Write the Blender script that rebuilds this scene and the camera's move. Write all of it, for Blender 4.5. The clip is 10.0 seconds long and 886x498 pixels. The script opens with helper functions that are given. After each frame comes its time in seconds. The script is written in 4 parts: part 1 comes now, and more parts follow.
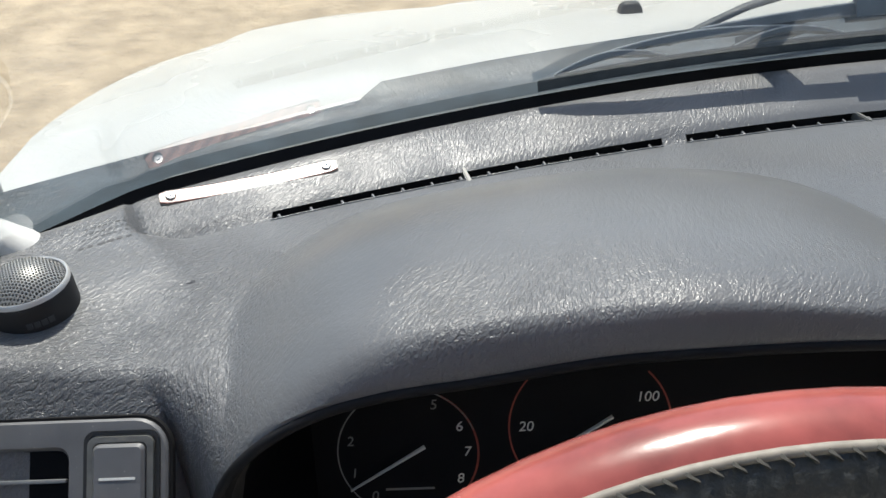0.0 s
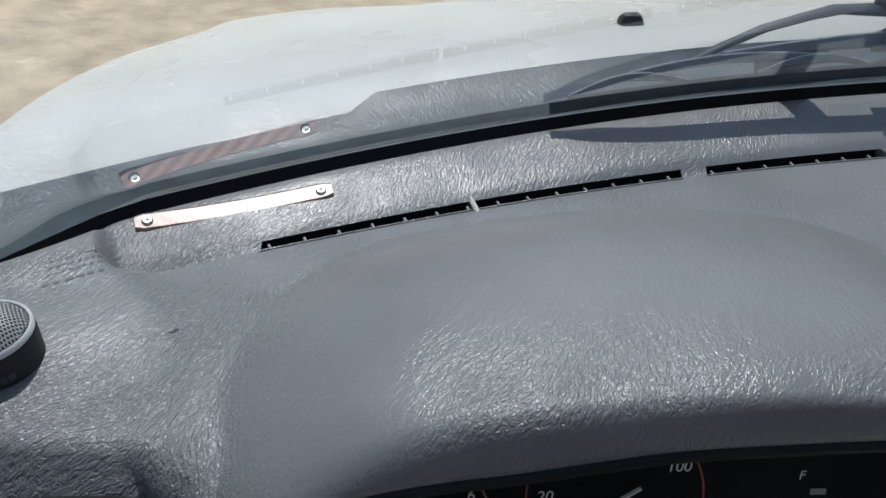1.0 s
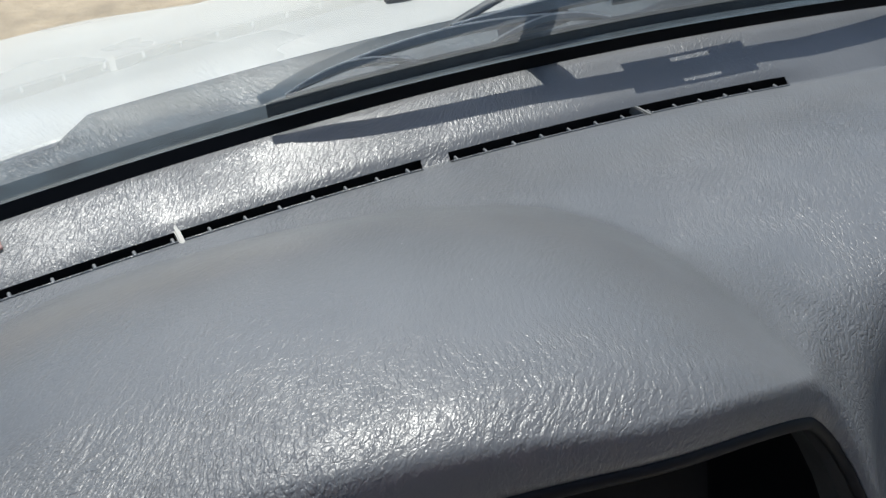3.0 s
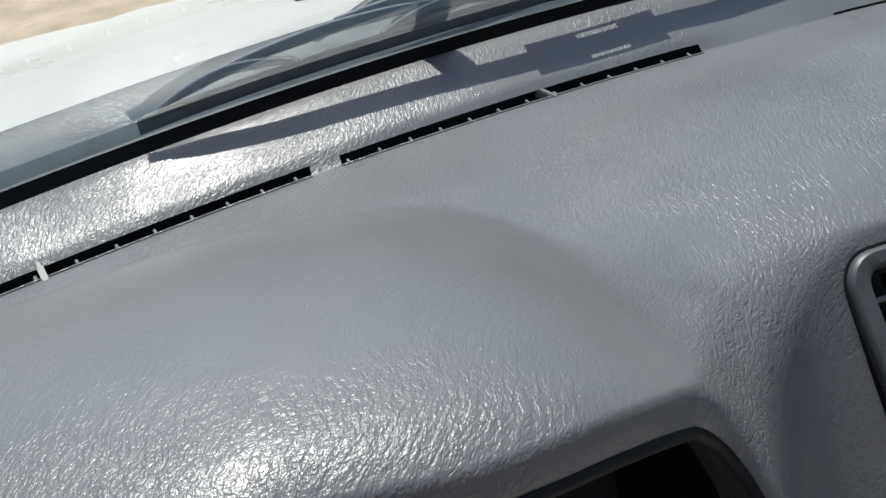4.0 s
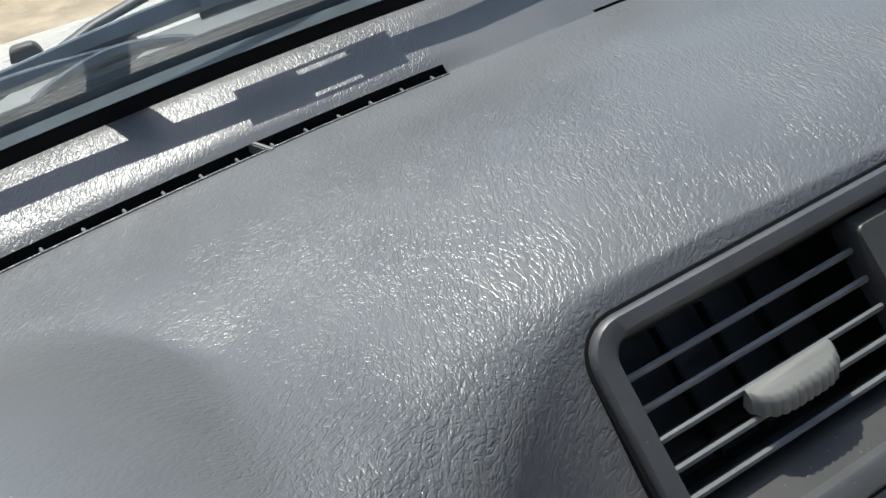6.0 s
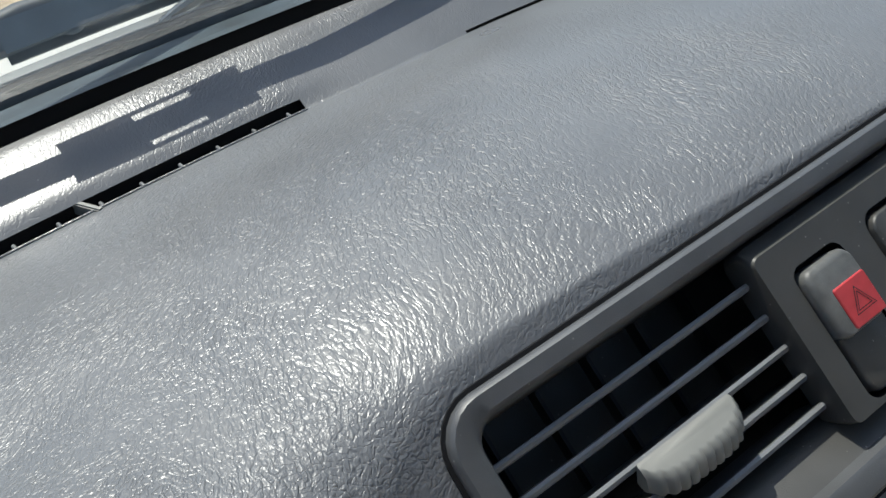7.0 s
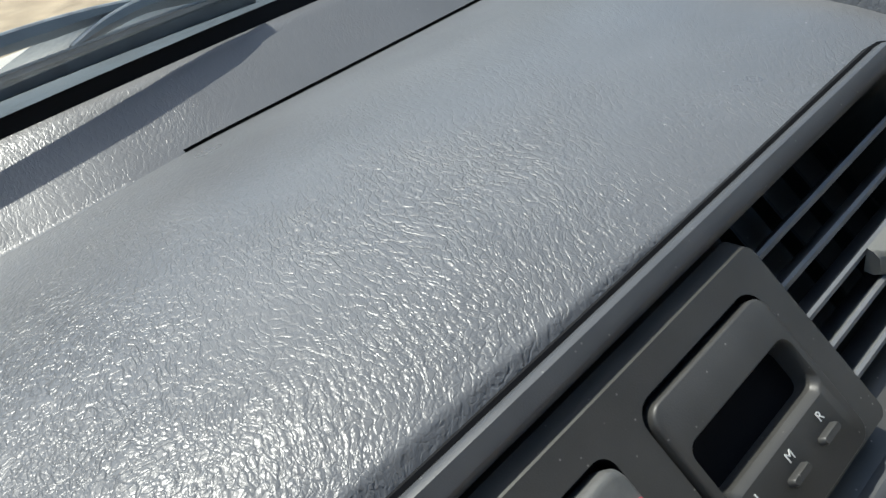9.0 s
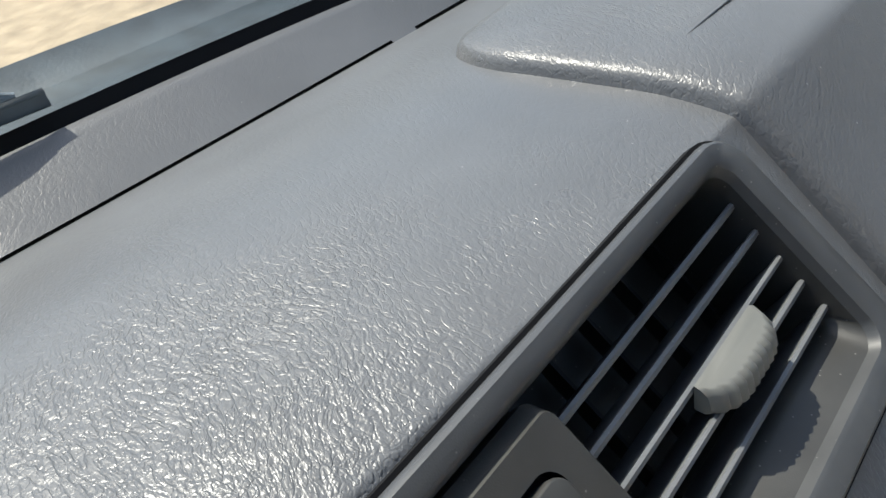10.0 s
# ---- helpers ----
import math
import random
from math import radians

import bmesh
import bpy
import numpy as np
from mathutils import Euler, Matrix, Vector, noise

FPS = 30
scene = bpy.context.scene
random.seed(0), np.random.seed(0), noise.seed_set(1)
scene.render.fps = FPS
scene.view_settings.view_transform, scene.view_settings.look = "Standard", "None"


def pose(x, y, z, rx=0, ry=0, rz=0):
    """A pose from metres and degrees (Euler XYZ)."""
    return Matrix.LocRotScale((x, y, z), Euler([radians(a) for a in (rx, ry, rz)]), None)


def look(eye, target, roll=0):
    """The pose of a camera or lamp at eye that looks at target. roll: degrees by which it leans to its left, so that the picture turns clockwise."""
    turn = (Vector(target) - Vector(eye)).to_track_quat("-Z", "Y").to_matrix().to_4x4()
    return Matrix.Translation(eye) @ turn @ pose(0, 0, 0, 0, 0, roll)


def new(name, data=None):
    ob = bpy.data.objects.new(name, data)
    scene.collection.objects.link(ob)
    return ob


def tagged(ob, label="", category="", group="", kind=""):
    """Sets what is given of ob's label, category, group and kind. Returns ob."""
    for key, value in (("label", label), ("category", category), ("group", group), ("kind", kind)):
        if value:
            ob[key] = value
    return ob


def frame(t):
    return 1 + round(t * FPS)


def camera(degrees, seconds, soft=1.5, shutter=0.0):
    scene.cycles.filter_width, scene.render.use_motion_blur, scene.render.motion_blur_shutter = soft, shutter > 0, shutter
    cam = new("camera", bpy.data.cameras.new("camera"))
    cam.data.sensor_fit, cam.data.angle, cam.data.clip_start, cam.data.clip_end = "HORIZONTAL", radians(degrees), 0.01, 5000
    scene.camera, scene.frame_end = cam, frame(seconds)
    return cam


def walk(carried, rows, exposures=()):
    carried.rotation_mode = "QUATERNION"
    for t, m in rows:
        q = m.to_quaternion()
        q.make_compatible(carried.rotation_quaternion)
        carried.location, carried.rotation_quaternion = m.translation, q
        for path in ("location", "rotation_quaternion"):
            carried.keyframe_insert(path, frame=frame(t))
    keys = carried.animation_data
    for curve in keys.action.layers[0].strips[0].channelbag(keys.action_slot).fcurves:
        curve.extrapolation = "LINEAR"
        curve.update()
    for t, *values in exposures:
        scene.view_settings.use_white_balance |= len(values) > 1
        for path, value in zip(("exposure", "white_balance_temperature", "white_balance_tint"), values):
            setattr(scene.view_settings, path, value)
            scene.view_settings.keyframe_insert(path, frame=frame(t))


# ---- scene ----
cam = camera(56.6, 10.0)
METRES, EYE, TILT, LEAN, TURN = 0.56, 1.2, -35.0, 3.0, 0.0
ROWS = [
    (0.0, 0.0, 0.0, 0.0, 0.0, -0.0, 0.0),
    (0.5, -0.0325, 0.0324, 0.0423, -0.9, 0.5, -1.86),
    (1.0, -0.0453, 0.0744, 0.0441, -2.9, -0.65, -1.71),
    (1.5, -0.0286, 0.1164, 0.0507, -5.27, -1.62, -0.11),
    (2.0, 0.0154, 0.1376, 0.0625, -7.5, -2.1, 2.14),
    (2.5, 0.0657, 0.1516, 0.0675, -9.27, -2.28, 4.44),
    (3.0, 0.1182, 0.1528, 0.0674, -10.51, -2.13, 6.8),
    (4.5, 0.2454, 0.2184, 0.0658, -12.35, -3.32, 14.0),
    (5.0, 0.2854, 0.2475, 0.0681, -13.99, -3.58, 15.97),
    (5.5, 0.3371, 0.2697, 0.0675, -16.31, -3.49, 17.84),
    (6.0, 0.3882, 0.2933, 0.066, -19.24, -3.53, 19.9),
    (7.5, 0.5013, 0.3721, 0.064, -26.98, -3.94, 25.5),
    (8.0, 0.5502, 0.3937, 0.0697, -29.68, -4.15, 26.8),
    (8.5, 0.6014, 0.4009, 0.0734, -31.77, -4.19, 28.12),
    (9.0, 0.6346, 0.4157, 0.073, -33.61, -4.4, 29.81),
    (9.5, 0.686, 0.4181, 0.0708, -36.17, -4.69, 31.7),
    (10.0, 0.7358, 0.4174, 0.0774, -39.94, -4.81, 32.94),
]
walk(cam, [(t, pose(0, 0, EYE, TILT, LEAN, TURN) @ pose(METRES * x, METRES * y, METRES * z, 90 + pitch, roll, yaw)) for t, x, y, z, yaw, pitch, roll in ROWS],
     exposures=[(0.0, 0.62, 6650, 6), (0.5, 0.23, 6250, 6), (1.0, 0.22, 6200, 6), (2.0, 0.35, 6250, 6), (3.0, 0.41, 6350, 6), (6.0, 0.63, 6500, 5), (8.5, 0.64, 6500, 3.5), (9.5, 0.75, 6600, 4), (10.0, 0.80, 6750, 5)])

# ---- world, sun, exposure ----
SUN_DIR = Vector((-0.02, 0.50, 0.83)).normalized()      # towards the sun
sun = new("sun", bpy.data.lights.new("sun", "SUN"))
sun.data.energy, sun.data.angle, sun.data.color = 3.4, radians(0.6), (1.0, 0.965, 0.91)
sun.matrix_world = look(SUN_DIR * 30, (0, 0, 0))
world = bpy.data.worlds.new("world")
scene.world = world

world.use_nodes = True
sky = world.node_tree.nodes.new("ShaderNodeTexSky")
sky.sky_type, sky.sun_disc = "NISHITA", False
sky.sun_elevation = math.asin(SUN_DIR.z)
sky.sun_rotation = math.atan2(SUN_DIR.x, SUN_DIR.y)
sky.air_density, sky.dust_density = 1.0, 1.5
background = world.node_tree.nodes["Background"]
background.inputs["Strength"].default_value = 0.15
world.node_tree.links.new(sky.outputs[0], background.inputs["Color"])


# ---- materials ----
def material(name, color, rough=0.5, metal=0.0, vary=0.0, vary_scale=60, bump=0.0, bump_scale=800, spec=0.5, speck=0.0, rough_vary=0.0):
    """A surface with stains at a large scale, grain at a small one, and an optional sprinkle of dust."""
    mat = bpy.data.materials.new(name)
    mat.use_nodes = True
    nodes, links = mat.node_tree.nodes, mat.node_tree.links
    b = nodes["Principled BSDF"]
    b.inputs["Roughness"].default_value, b.inputs["Metallic"].default_value = rough, metal
    b.inputs["Specular IOR Level"].default_value = spec
    b.inputs["Base Color"].default_value = (*color, 1)
    place = nodes.new("ShaderNodeTexCoord").outputs["Object"]

    def noise_tex(scale, detail=4, dist=0.0):
        n = nodes.new("ShaderNodeTexNoise")
        n.inputs["Scale"].default_value, n.inputs["Detail"].default_value, n.inputs["Distortion"].default_value = scale, detail, dist
        links.new(place, n.inputs["Vector"])
        return n.outputs["Fac"]

    def ranged(value, a, z, lo, hi):
        r = nodes.new("ShaderNodeMapRange")
        for key, v in (("From Min", a), ("From Max", z), ("To Min", lo), ("To Max", hi)):
            r.inputs[key].default_value = v
        links.new(value, r.inputs["Value"])
        return r.outputs[0]

    if vary or speck:
        col = nodes.new("ShaderNodeMix")
        col.data_type = "RGBA"
        col.inputs["A"].default_value = (*[c * (1 - vary) for c in color], 1)
        col.inputs["B"].default_value = (*[min(1, c * (1 + vary)) for c in color], 1)
        links.new(ranged(noise_tex(vary_scale, 6), 0.3, 0.7, 0, 1), col.inputs["Factor"])
        out = col.outputs["Result"]
        if speck:
            dust = nodes.new("ShaderNodeTexVoronoi")
            dust.inputs["Scale"].default_value = 260
            links.new(place, dust.inputs["Vector"])
            d = nodes.new("ShaderNodeMix")
            d.data_type = "RGBA"
            d.inputs["B"].default_value = (0.6, 0.58, 0.53, 1)
            links.new(ranged(dust.outputs["Distance"], 0.02, 0.09, speck, 0), d.inputs["Factor"])
            links.new(out, d.inputs["A"])
            out = d.outputs["Result"]
        links.new(out, b.inputs["Base Color"])
    if rough_vary:
        links.new(ranged(noise_tex(vary_scale * 0.6, 3), 0.3, 0.7, rough - rough_vary, rough + rough_vary), b.inputs["Roughness"])
    if bump:
        bm_node = nodes.new("ShaderNodeBump")
        bm_node.inputs["Strength"].default_value, bm_node.inputs["Distance"].default_value = 1.0, bump
        links.new(noise_tex(bump_scale, 4), bm_node.inputs["Height"])
        links.new(bm_node.outputs[0], b.inputs["Normal"])
    return mat


def leather(name, color, rough, depth, along=0.24, cell=710, spec=0.43, plain=0.25):
    """Moulded vinyl with a hide grain: long wavering folds, fine crinkles and a pebble, of uneven depth."""
    mat = bpy.data.materials.new(name)
    mat.use_nodes = True
    nodes, links = mat.node_tree.nodes, mat.node_tree.links
    b = nodes["Principled BSDF"]
    place = nodes.new("ShaderNodeTexCoord").outputs["Object"]

    def math_node(op, a, z=None, clamp=False):
        m = nodes.new("ShaderNodeMath")
        m.operation, m.use_clamp = op, clamp
        for k, v in enumerate((a, z)):
            if v is None:
                continue
            if isinstance(v, (int, float)):
                m.inputs[k].default_value = v
            else:
                links.new(v, m.inputs[k])
        return m.outputs[0]

    def noise_tex(vector, scale, detail=3.0, rough_in=0.5):
        n = nodes.new("ShaderNodeTexNoise")
        n.inputs["Scale"].default_value, n.inputs["Detail"].default_value, n.inputs["Roughness"].default_value = scale, detail, rough_in
        links.new(vector, n.inputs["Vector"])
        return n

    def ranged(value, a, z, lo, hi):
        r = nodes.new("ShaderNodeMapRange")
        for key, v in (("From Min", a), ("From Max", z), ("To Min", lo), ("To Max", hi)):
            r.inputs[key].default_value = v
        links.new(value, r.inputs["Value"])
        return r.outputs[0]

    # the grain wanders: shift the place by slow noise, then by a fine crinkle
    def shifted(vector, by, amount):
        n = nodes.new("ShaderNodeVectorMath")
        n.operation = "MULTIPLY_ADD"
        links.new(by, n.inputs[0])
        n.inputs[1].default_value = amount
        links.new(vector, n.inputs[2])
        return n.outputs[0]

    slow = shifted(place, noise_tex(place, 15, 2).outputs["Color"], (0.022, 0.022, 0.012))
    crinkled = shifted(slow, noise_tex(slow, 600, 1, 0.5).outputs["Color"], (0.0008, 0.0008, 0.0006))

    def run(degrees, stretch):
        """The place turned about the upright axis and drawn out along the wrinkles."""
        m = nodes.new("ShaderNodeMapping")
        m.vector_type = "TEXTURE"
        m.inputs["Rotation"].default_value = (0, 0, radians(degrees))
        m.inputs["Scale"].default_value = (1.0, 1.0 / stretch, 1.0 / 0.6)
        links.new(crinkled, m.inputs["Vector"])
        return m.outputs[0]

    def rope(vector, scale, lo=0.40, hi=0.60, detail=1.5):
        """Soft parallel folds with rounded backs."""
        n = noise_tex(vector, scale, detail, 0.5).outputs["Fac"]
        r = nodes.new("ShaderNodeMapRange")
        r.interpolation_type = "SMOOTHSTEP"
        for key, v in (("From Min", lo), ("From Max", hi)):
            r.inputs[key].default_value = v
        links.new(n, r.inputs["Value"])
        return r.outputs[0]

    # three families of folds, each ruling its own patches, over fine crinkles
    sway = noise_tex(place, 9, 2).outputs["Fac"]
    folds = math_node("MULTIPLY", rope(run(-28, along), cell * 0.8), ranged(math_node("ABSOLUTE", math_node("SUBTRACT", sway, 0.5)), 0.05, 0.14, 1.0, 0.2))
    folds = math_node("ADD", folds, math_node("MULTIPLY", rope(run(-4, along), cell * 0.8), ranged(sway, 0.50, 0.64, 0.0, 1.0)))
    folds = math_node("ADD", folds, math_node("MULTIPLY", rope(run(-56, along), cell * 0.8), ranged(sway, 0.50, 0.36, 0.0, 1.0)))
    fine = rope(run(-30, 0.55), cell * 2.5, 0.38, 0.62)
    pebble = noise_tex(place, 1700, 1).outputs["Fac"]

    def crease(vector, scale, wide):
        """Thin creases between flat-backed plates."""
        n = noise_tex(vector, scale, 1.2, 0.5).outputs["Fac"]
        return ranged(math_node("ABSOLUTE", math_node("SUBTRACT", n, 0.5)), 0.0, wide, -1.0, 0.0)

    cuts = math_node("MULTIPLY", crease(run(-14, 0.36), cell * 0.60, 0.070), ranged(sway, 0.42, 0.55, 0.15, 1.0))
    cuts = math_node("ADD", cuts, math_node("MULTIPLY", crease(run(-48, 0.36), cell * 0.60, 0.070), ranged(sway, 0.46, 0.58, 1.0, 0.15)))
    cuts = math_node("MAXIMUM", math_node("ADD", cuts, math_node("MULTIPLY", crease(run(-82, 0.6), cell * 0.60, 0.050), 0.5)), -1.1)
    axes = nodes.new("ShaderNodeSeparateXYZ")
    links.new(place, axes.inputs[0])
    by_door = ranged(axes.outputs[0], 0.12, 0.22, 1.0, 0.0)        # long folds there, plates and creases elsewhere
    height = math_node("ADD", math_node("MULTIPLY", folds, ranged(by_door, 0, 1, 0.65, 0.95)), math_node("MULTIPLY", fine, ranged(by_door, 0, 1, 0.18, 0.34)))
    height = math_node("ADD", height, math_node("MULTIPLY", cuts, ranged(by_door, 0, 1, 0.95, 0.70)))
    height = math_node("ADD", height, math_node("MULTIPLY", pebble, 0.10))
    deep = ranged(noise_tex(place, 13, 3).outputs["Fac"], 0.36, 0.64, 0.35, 1.2)
    height = math_node("MULTIPLY", height, deep)
    # the moulding is nearly plain on the passenger's side and on the crown of the gauge hood
    plain_side = ranged(math_node("ADD", axes.outputs[0], math_node("MULTIPLY", axes.outputs[1], 0.8)), 0.80, 0.90, 1.0, plain)
    deep_side = ranged(axes.outputs[0], -0.12, 0.10, 1.95, 0.90)
    height = math_node("MULTIPLY", height, deep_side)
    bend = math_node("MAXIMUM", math_node("SUBTRACT", 0.46, axes.outputs[0]), 0.0)
    ahead = math_node("SUBTRACT", math_node("ADD", axes.outputs[1], math_node("MULTIPLY", math_node("MULTIPLY", bend, bend), 0.36)), 0.503)
    on_strip = ranged(ahead, 0.002, 0.008, 0.0, 1.0)
    height = math_node("MULTIPLY", height, math_node("SUBTRACT", 1.0, math_node("MULTIPLY", on_strip, 0.32)))
    crown = math_node("MULTIPLY", ranged(axes.outputs[2], 0.972, 0.992, 0.0, 1.0), ranged(axes.outputs[1], 0.225, 0.265, 0.25, 1.0))
    flank = math_node("MULTIPLY", ranged(axes.outputs[0], -0.105, -0.085, 0.0, 1.0), ranged(axes.outputs[0], -0.05, 0.02, 1.0, 0.0))
    flank = math_node("MULTIPLY", flank, ranged(axes.outputs[1], 0.30, 0.27, 0.0, 1.0))
    plain_crown = math_node("SUBTRACT", 1.0, math_node("MULTIPLY", math_node("MAXIMUM", crown, flank), 0.75))
    height = math_node("MULTIPLY", math_node("MULTIPLY", height, plain_side), plain_crown)
    height = math_node("MULTIPLY", height, ranged(axes.outputs[2], 0.935, 0.960, 0.5, 1.0))   # finer on the upright face
    relief = nodes.new("ShaderNodeBump")
    relief.inputs["Strength"].default_value, relief.inputs["Distance"].default_value = 1.0, depth
    links.new(height, relief.inputs["Height"])
    links.new(relief.outputs[0], b.inputs["Normal"])
    # faded and greasy patches, and dust in the creases
    col = nodes.new("ShaderNodeMix")
    col.data_type = "RGBA"
    col.inputs["A"].default_value = (*[c * 0.86 for c in color], 1)
    col.inputs["B"].default_value = (*[c * 1.14 for c in color], 1)
    links.new(ranged(noise_tex(place, 9, 5, 0.6).outputs["Fac"], 0.3, 0.7, 0, 1), col.inputs["Factor"])
    dust = nodes.new("ShaderNodeTexVoronoi")
    dust.inputs["Scale"].default_value = 120
    links.new(place, dust.inputs["Vector"])
    d = nodes.new("ShaderNodeMix")
    d.data_type = "RGBA"
    d.inputs["B"].default_value = (0.55, 0.53, 0.5, 1)
    links.new(col.outputs["Result"], d.inputs["A"])
    links.new(ranged(dust.outputs["Distance"], 0.02, 0.045, 0.55, 0), d.inputs["Factor"])
    links.new(d.outputs["Result"], b.inputs["Base Color"])
    links.new(math_node("ADD", ranged(noise_tex(place, 14, 4).outputs["Fac"], 0.3, 0.7, rough - 0.05, rough + 0.07), math_node("MULTIPLY", on_strip, 0.01)), b.inputs["Roughness"])
    b.inputs["Specular IOR Level"].default_value = spec
    return mat


def weave(name):
    """Red fibre weave under clear lacquer: diagonal bands of two tones."""
    mat = bpy.data.materials.new(name)
    mat.use_nodes = True
    nodes, links = mat.node_tree.nodes, mat.node_tree.links
    b = nodes["Principled BSDF"]
    place = nodes.new("ShaderNodeTexCoord").outputs["Object"]
    turn = nodes.new("ShaderNodeMapping")
    turn.inputs["Rotation"].default_value = (0, 0, radians(-18))
    links.new(place, turn.inputs["Vector"])
    wave = nodes.new("ShaderNodeTexWave")
    wave.wave_type, wave.bands_direction = "BANDS", "DIAGONAL"
    wave.inputs["Scale"].default_value, wave.inputs["Distortion"].default_value = 56, 0.0
    links.new(turn.outputs[0], wave.inputs["Vector"])
    check = nodes.new("ShaderNodeTexChecker")
    check.inputs["Scale"].default_value = 620
    links.new(turn.outputs[0], check.inputs["Vector"])
    mix = nodes.new("ShaderNodeMix")
    mix.data_type = "RGBA"
    mix.inputs["A"].default_value, mix.inputs["B"].default_value = (0.17, 0.045, 0.032, 1), (0.40, 0.17, 0.13, 1)
    links.new(wave.outputs["Fac"], mix.inputs["Factor"])
    dim = nodes.new("ShaderNodeMix")
    dim.data_type, dim.blend_type = "RGBA", "MULTIPLY"
    dim.inputs["Factor"].default_value = 0.5
    links.new(mix.outputs["Result"], dim.inputs["A"])
    links.new(check.outputs["Color"], dim.inputs["B"])
    links.new(dim.outputs["Result"], b.inputs["Base Color"])
    b.inputs["Roughness"].default_value, b.inputs["Coat Weight"].default_value = 0.45, 1.0
    b.inputs["Coat Roughness"].default_value, b.inputs["Coat IOR"].default_value = 0.20, 1.5
    return mat


def pane_glass(name, ior, tint):
    """Thin clear glass: sees through, and mirrors more at a slant; both faces of the pane count."""
    mat = bpy.data.materials.new(name)
    mat.use_nodes = True
    nodes, links = mat.node_tree.nodes, mat.node_tree.links
    nodes.remove(nodes["Principled BSDF"])
    clear = nodes.new("ShaderNodeBsdfTransparent")
    clear.inputs["Color"].default_value = (*tint, 1)
    gloss = nodes.new("ShaderNodeBsdfGlossy")
    gloss.inputs["Roughness"].default_value = 0.0
    fres = nodes.new("ShaderNodeFresnel")
    fres.inputs["IOR"].default_value = ior
    mix = nodes.new("ShaderNodeMixShader")
    links.new(fres.outputs[0], mix.inputs[0])
    links.new(clear.outputs[0], mix.inputs[1])
    links.new(gloss.outputs[0], mix.inputs[2])
    film = nodes.new("ShaderNodeBsdfDiffuse")            # a thin film of dust, added to put haze over wiper and cowl
    film.inputs["Color"].default_value = (0.70, 0.78, 0.80, 1)
    dusty = nodes.new("ShaderNodeMixShader")
    dusty.inputs[0].default_value = 0.03
    links.new(mix.outputs[0], dusty.inputs[1])
    links.new(film.outputs[0], dusty.inputs[2])
    links.new(dusty.outputs[0], nodes["Material Output"].inputs["Surface"])
    return mat


VINYL = leather("grey_vinyl", (0.126, 0.129, 0.133), 0.32, 0.00020)
PAD_VINYL = leather("pad_vinyl", (0.126, 0.129, 0.133), 0.36, 0.00018, plain=0.7)
PLASTIC = material("grey_plastic", (0.112, 0.113, 0.117), 0.46, vary=0.12, bump=0.00006, bump_scale=2200, speck=0.25)
BEZEL = material("bezel_plastic", (0.064, 0.066, 0.069), 0.42, vary=0.15, bump=0.00005, bump_scale=2500, speck=0.3)
PANEL = material("dark_plastic", (0.045, 0.044, 0.041), 0.44, vary=0.15, bump=0.00005, bump_scale=2500, speck=0.3)
BLACK = material("black_plastic", (0.012, 0.012, 0.013), 0.55, vary=0.2)
FIN = material("fin_plastic", (0.150, 0.155, 0.160), 0.40, vary=0.15, speck=0.3)
TAB = material("tab_plastic", (0.17, 0.17, 0.155), 0.45, vary=0.08, bump=0.00004, bump_scale=3000)
KEY = material("worn_key_plastic", (0.095, 0.095, 0.090), 0.45, vary=0.25, vary_scale=180, bump=0.00005, bump_scale=2500)
# Near-black; on the outer vent's flat sheet it stands for the opening's shade.
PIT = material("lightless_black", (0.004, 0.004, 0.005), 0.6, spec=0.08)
RUBBER = material("rubber", (0.008, 0.008, 0.009), 0.85, spec=0.2)
# Blue-grey base colour holds the reflections seen over the black cowl.
COWL = material("cowl_plastic", (0.050, 0.070, 0.084), 0.50, vary=0.4, vary_scale=40, bump=0.0002, bump_scale=500, speck=0.2)
# Wiper black paled to blue-grey, as the windscreen's reflection veils it.
WIPER = material("wiper_paint", (0.070, 0.090, 0.104), 0.50, vary=0.20, vary_scale=60)
ARM_PAINT = material("arm_paint", (0.036, 0.044, 0.050), 0.48, vary=0.25, vary_scale=60)
# Pale lever edges: wear, with the sun's glint put into the colour.
WORN_GLINT = material("worn_glint_paint", (0.42, 0.44, 0.45), 0.5, vary=0.3, vary_scale=200)
WHITE_PAINT = material("white_car_paint", (0.76, 0.74, 0.68), 0.28, vary=0.05, vary_scale=8, rough_vary=0.06)
TRIM = material("pale_trim", (0.62, 0.61, 0.58), 0.55, vary=0.05, bump=0.0001)
RED = material("red_plastic", (0.42, 0.035, 0.04), 0.4, vary=0.1, vary_scale=300)
RED_LEATHER = material("red_leather", (0.31, 0.074, 0.062), 0.22, vary=0.35, vary_scale=45, bump=0.00006, bump_scale=200, rough_vary=0.06)
BLACK_LEATHER = material("black_leather", (0.037, 0.040, 0.040), 0.42, vary=0.2, bump=0.0009, bump_scale=480)
THREAD = material("thread", (0.060, 0.056, 0.048), 0.8, vary=0.2, vary_scale=500)
PIPING = material("grey_piping", (0.27, 0.24, 0.20), 0.6, vary=0.15, vary_scale=300)
MESH = material("grille_metal", (0.29, 0.29, 0.28), 0.42, metal=0.3)
# The wiper's black rubber, with the same reflected veil in its colour.
HAZED_RUBBER = material("hazed_rubber", (0.045, 0.056, 0.064), 0.75, vary=0.25, vary_scale=120, spec=0.3)
STEEL = material("steel", (0.55, 0.55, 0.55), 0.35, metal=1.0)
SILVER = material("satin_ring", (0.62, 0.62, 0.61), 0.35, metal=0.3)
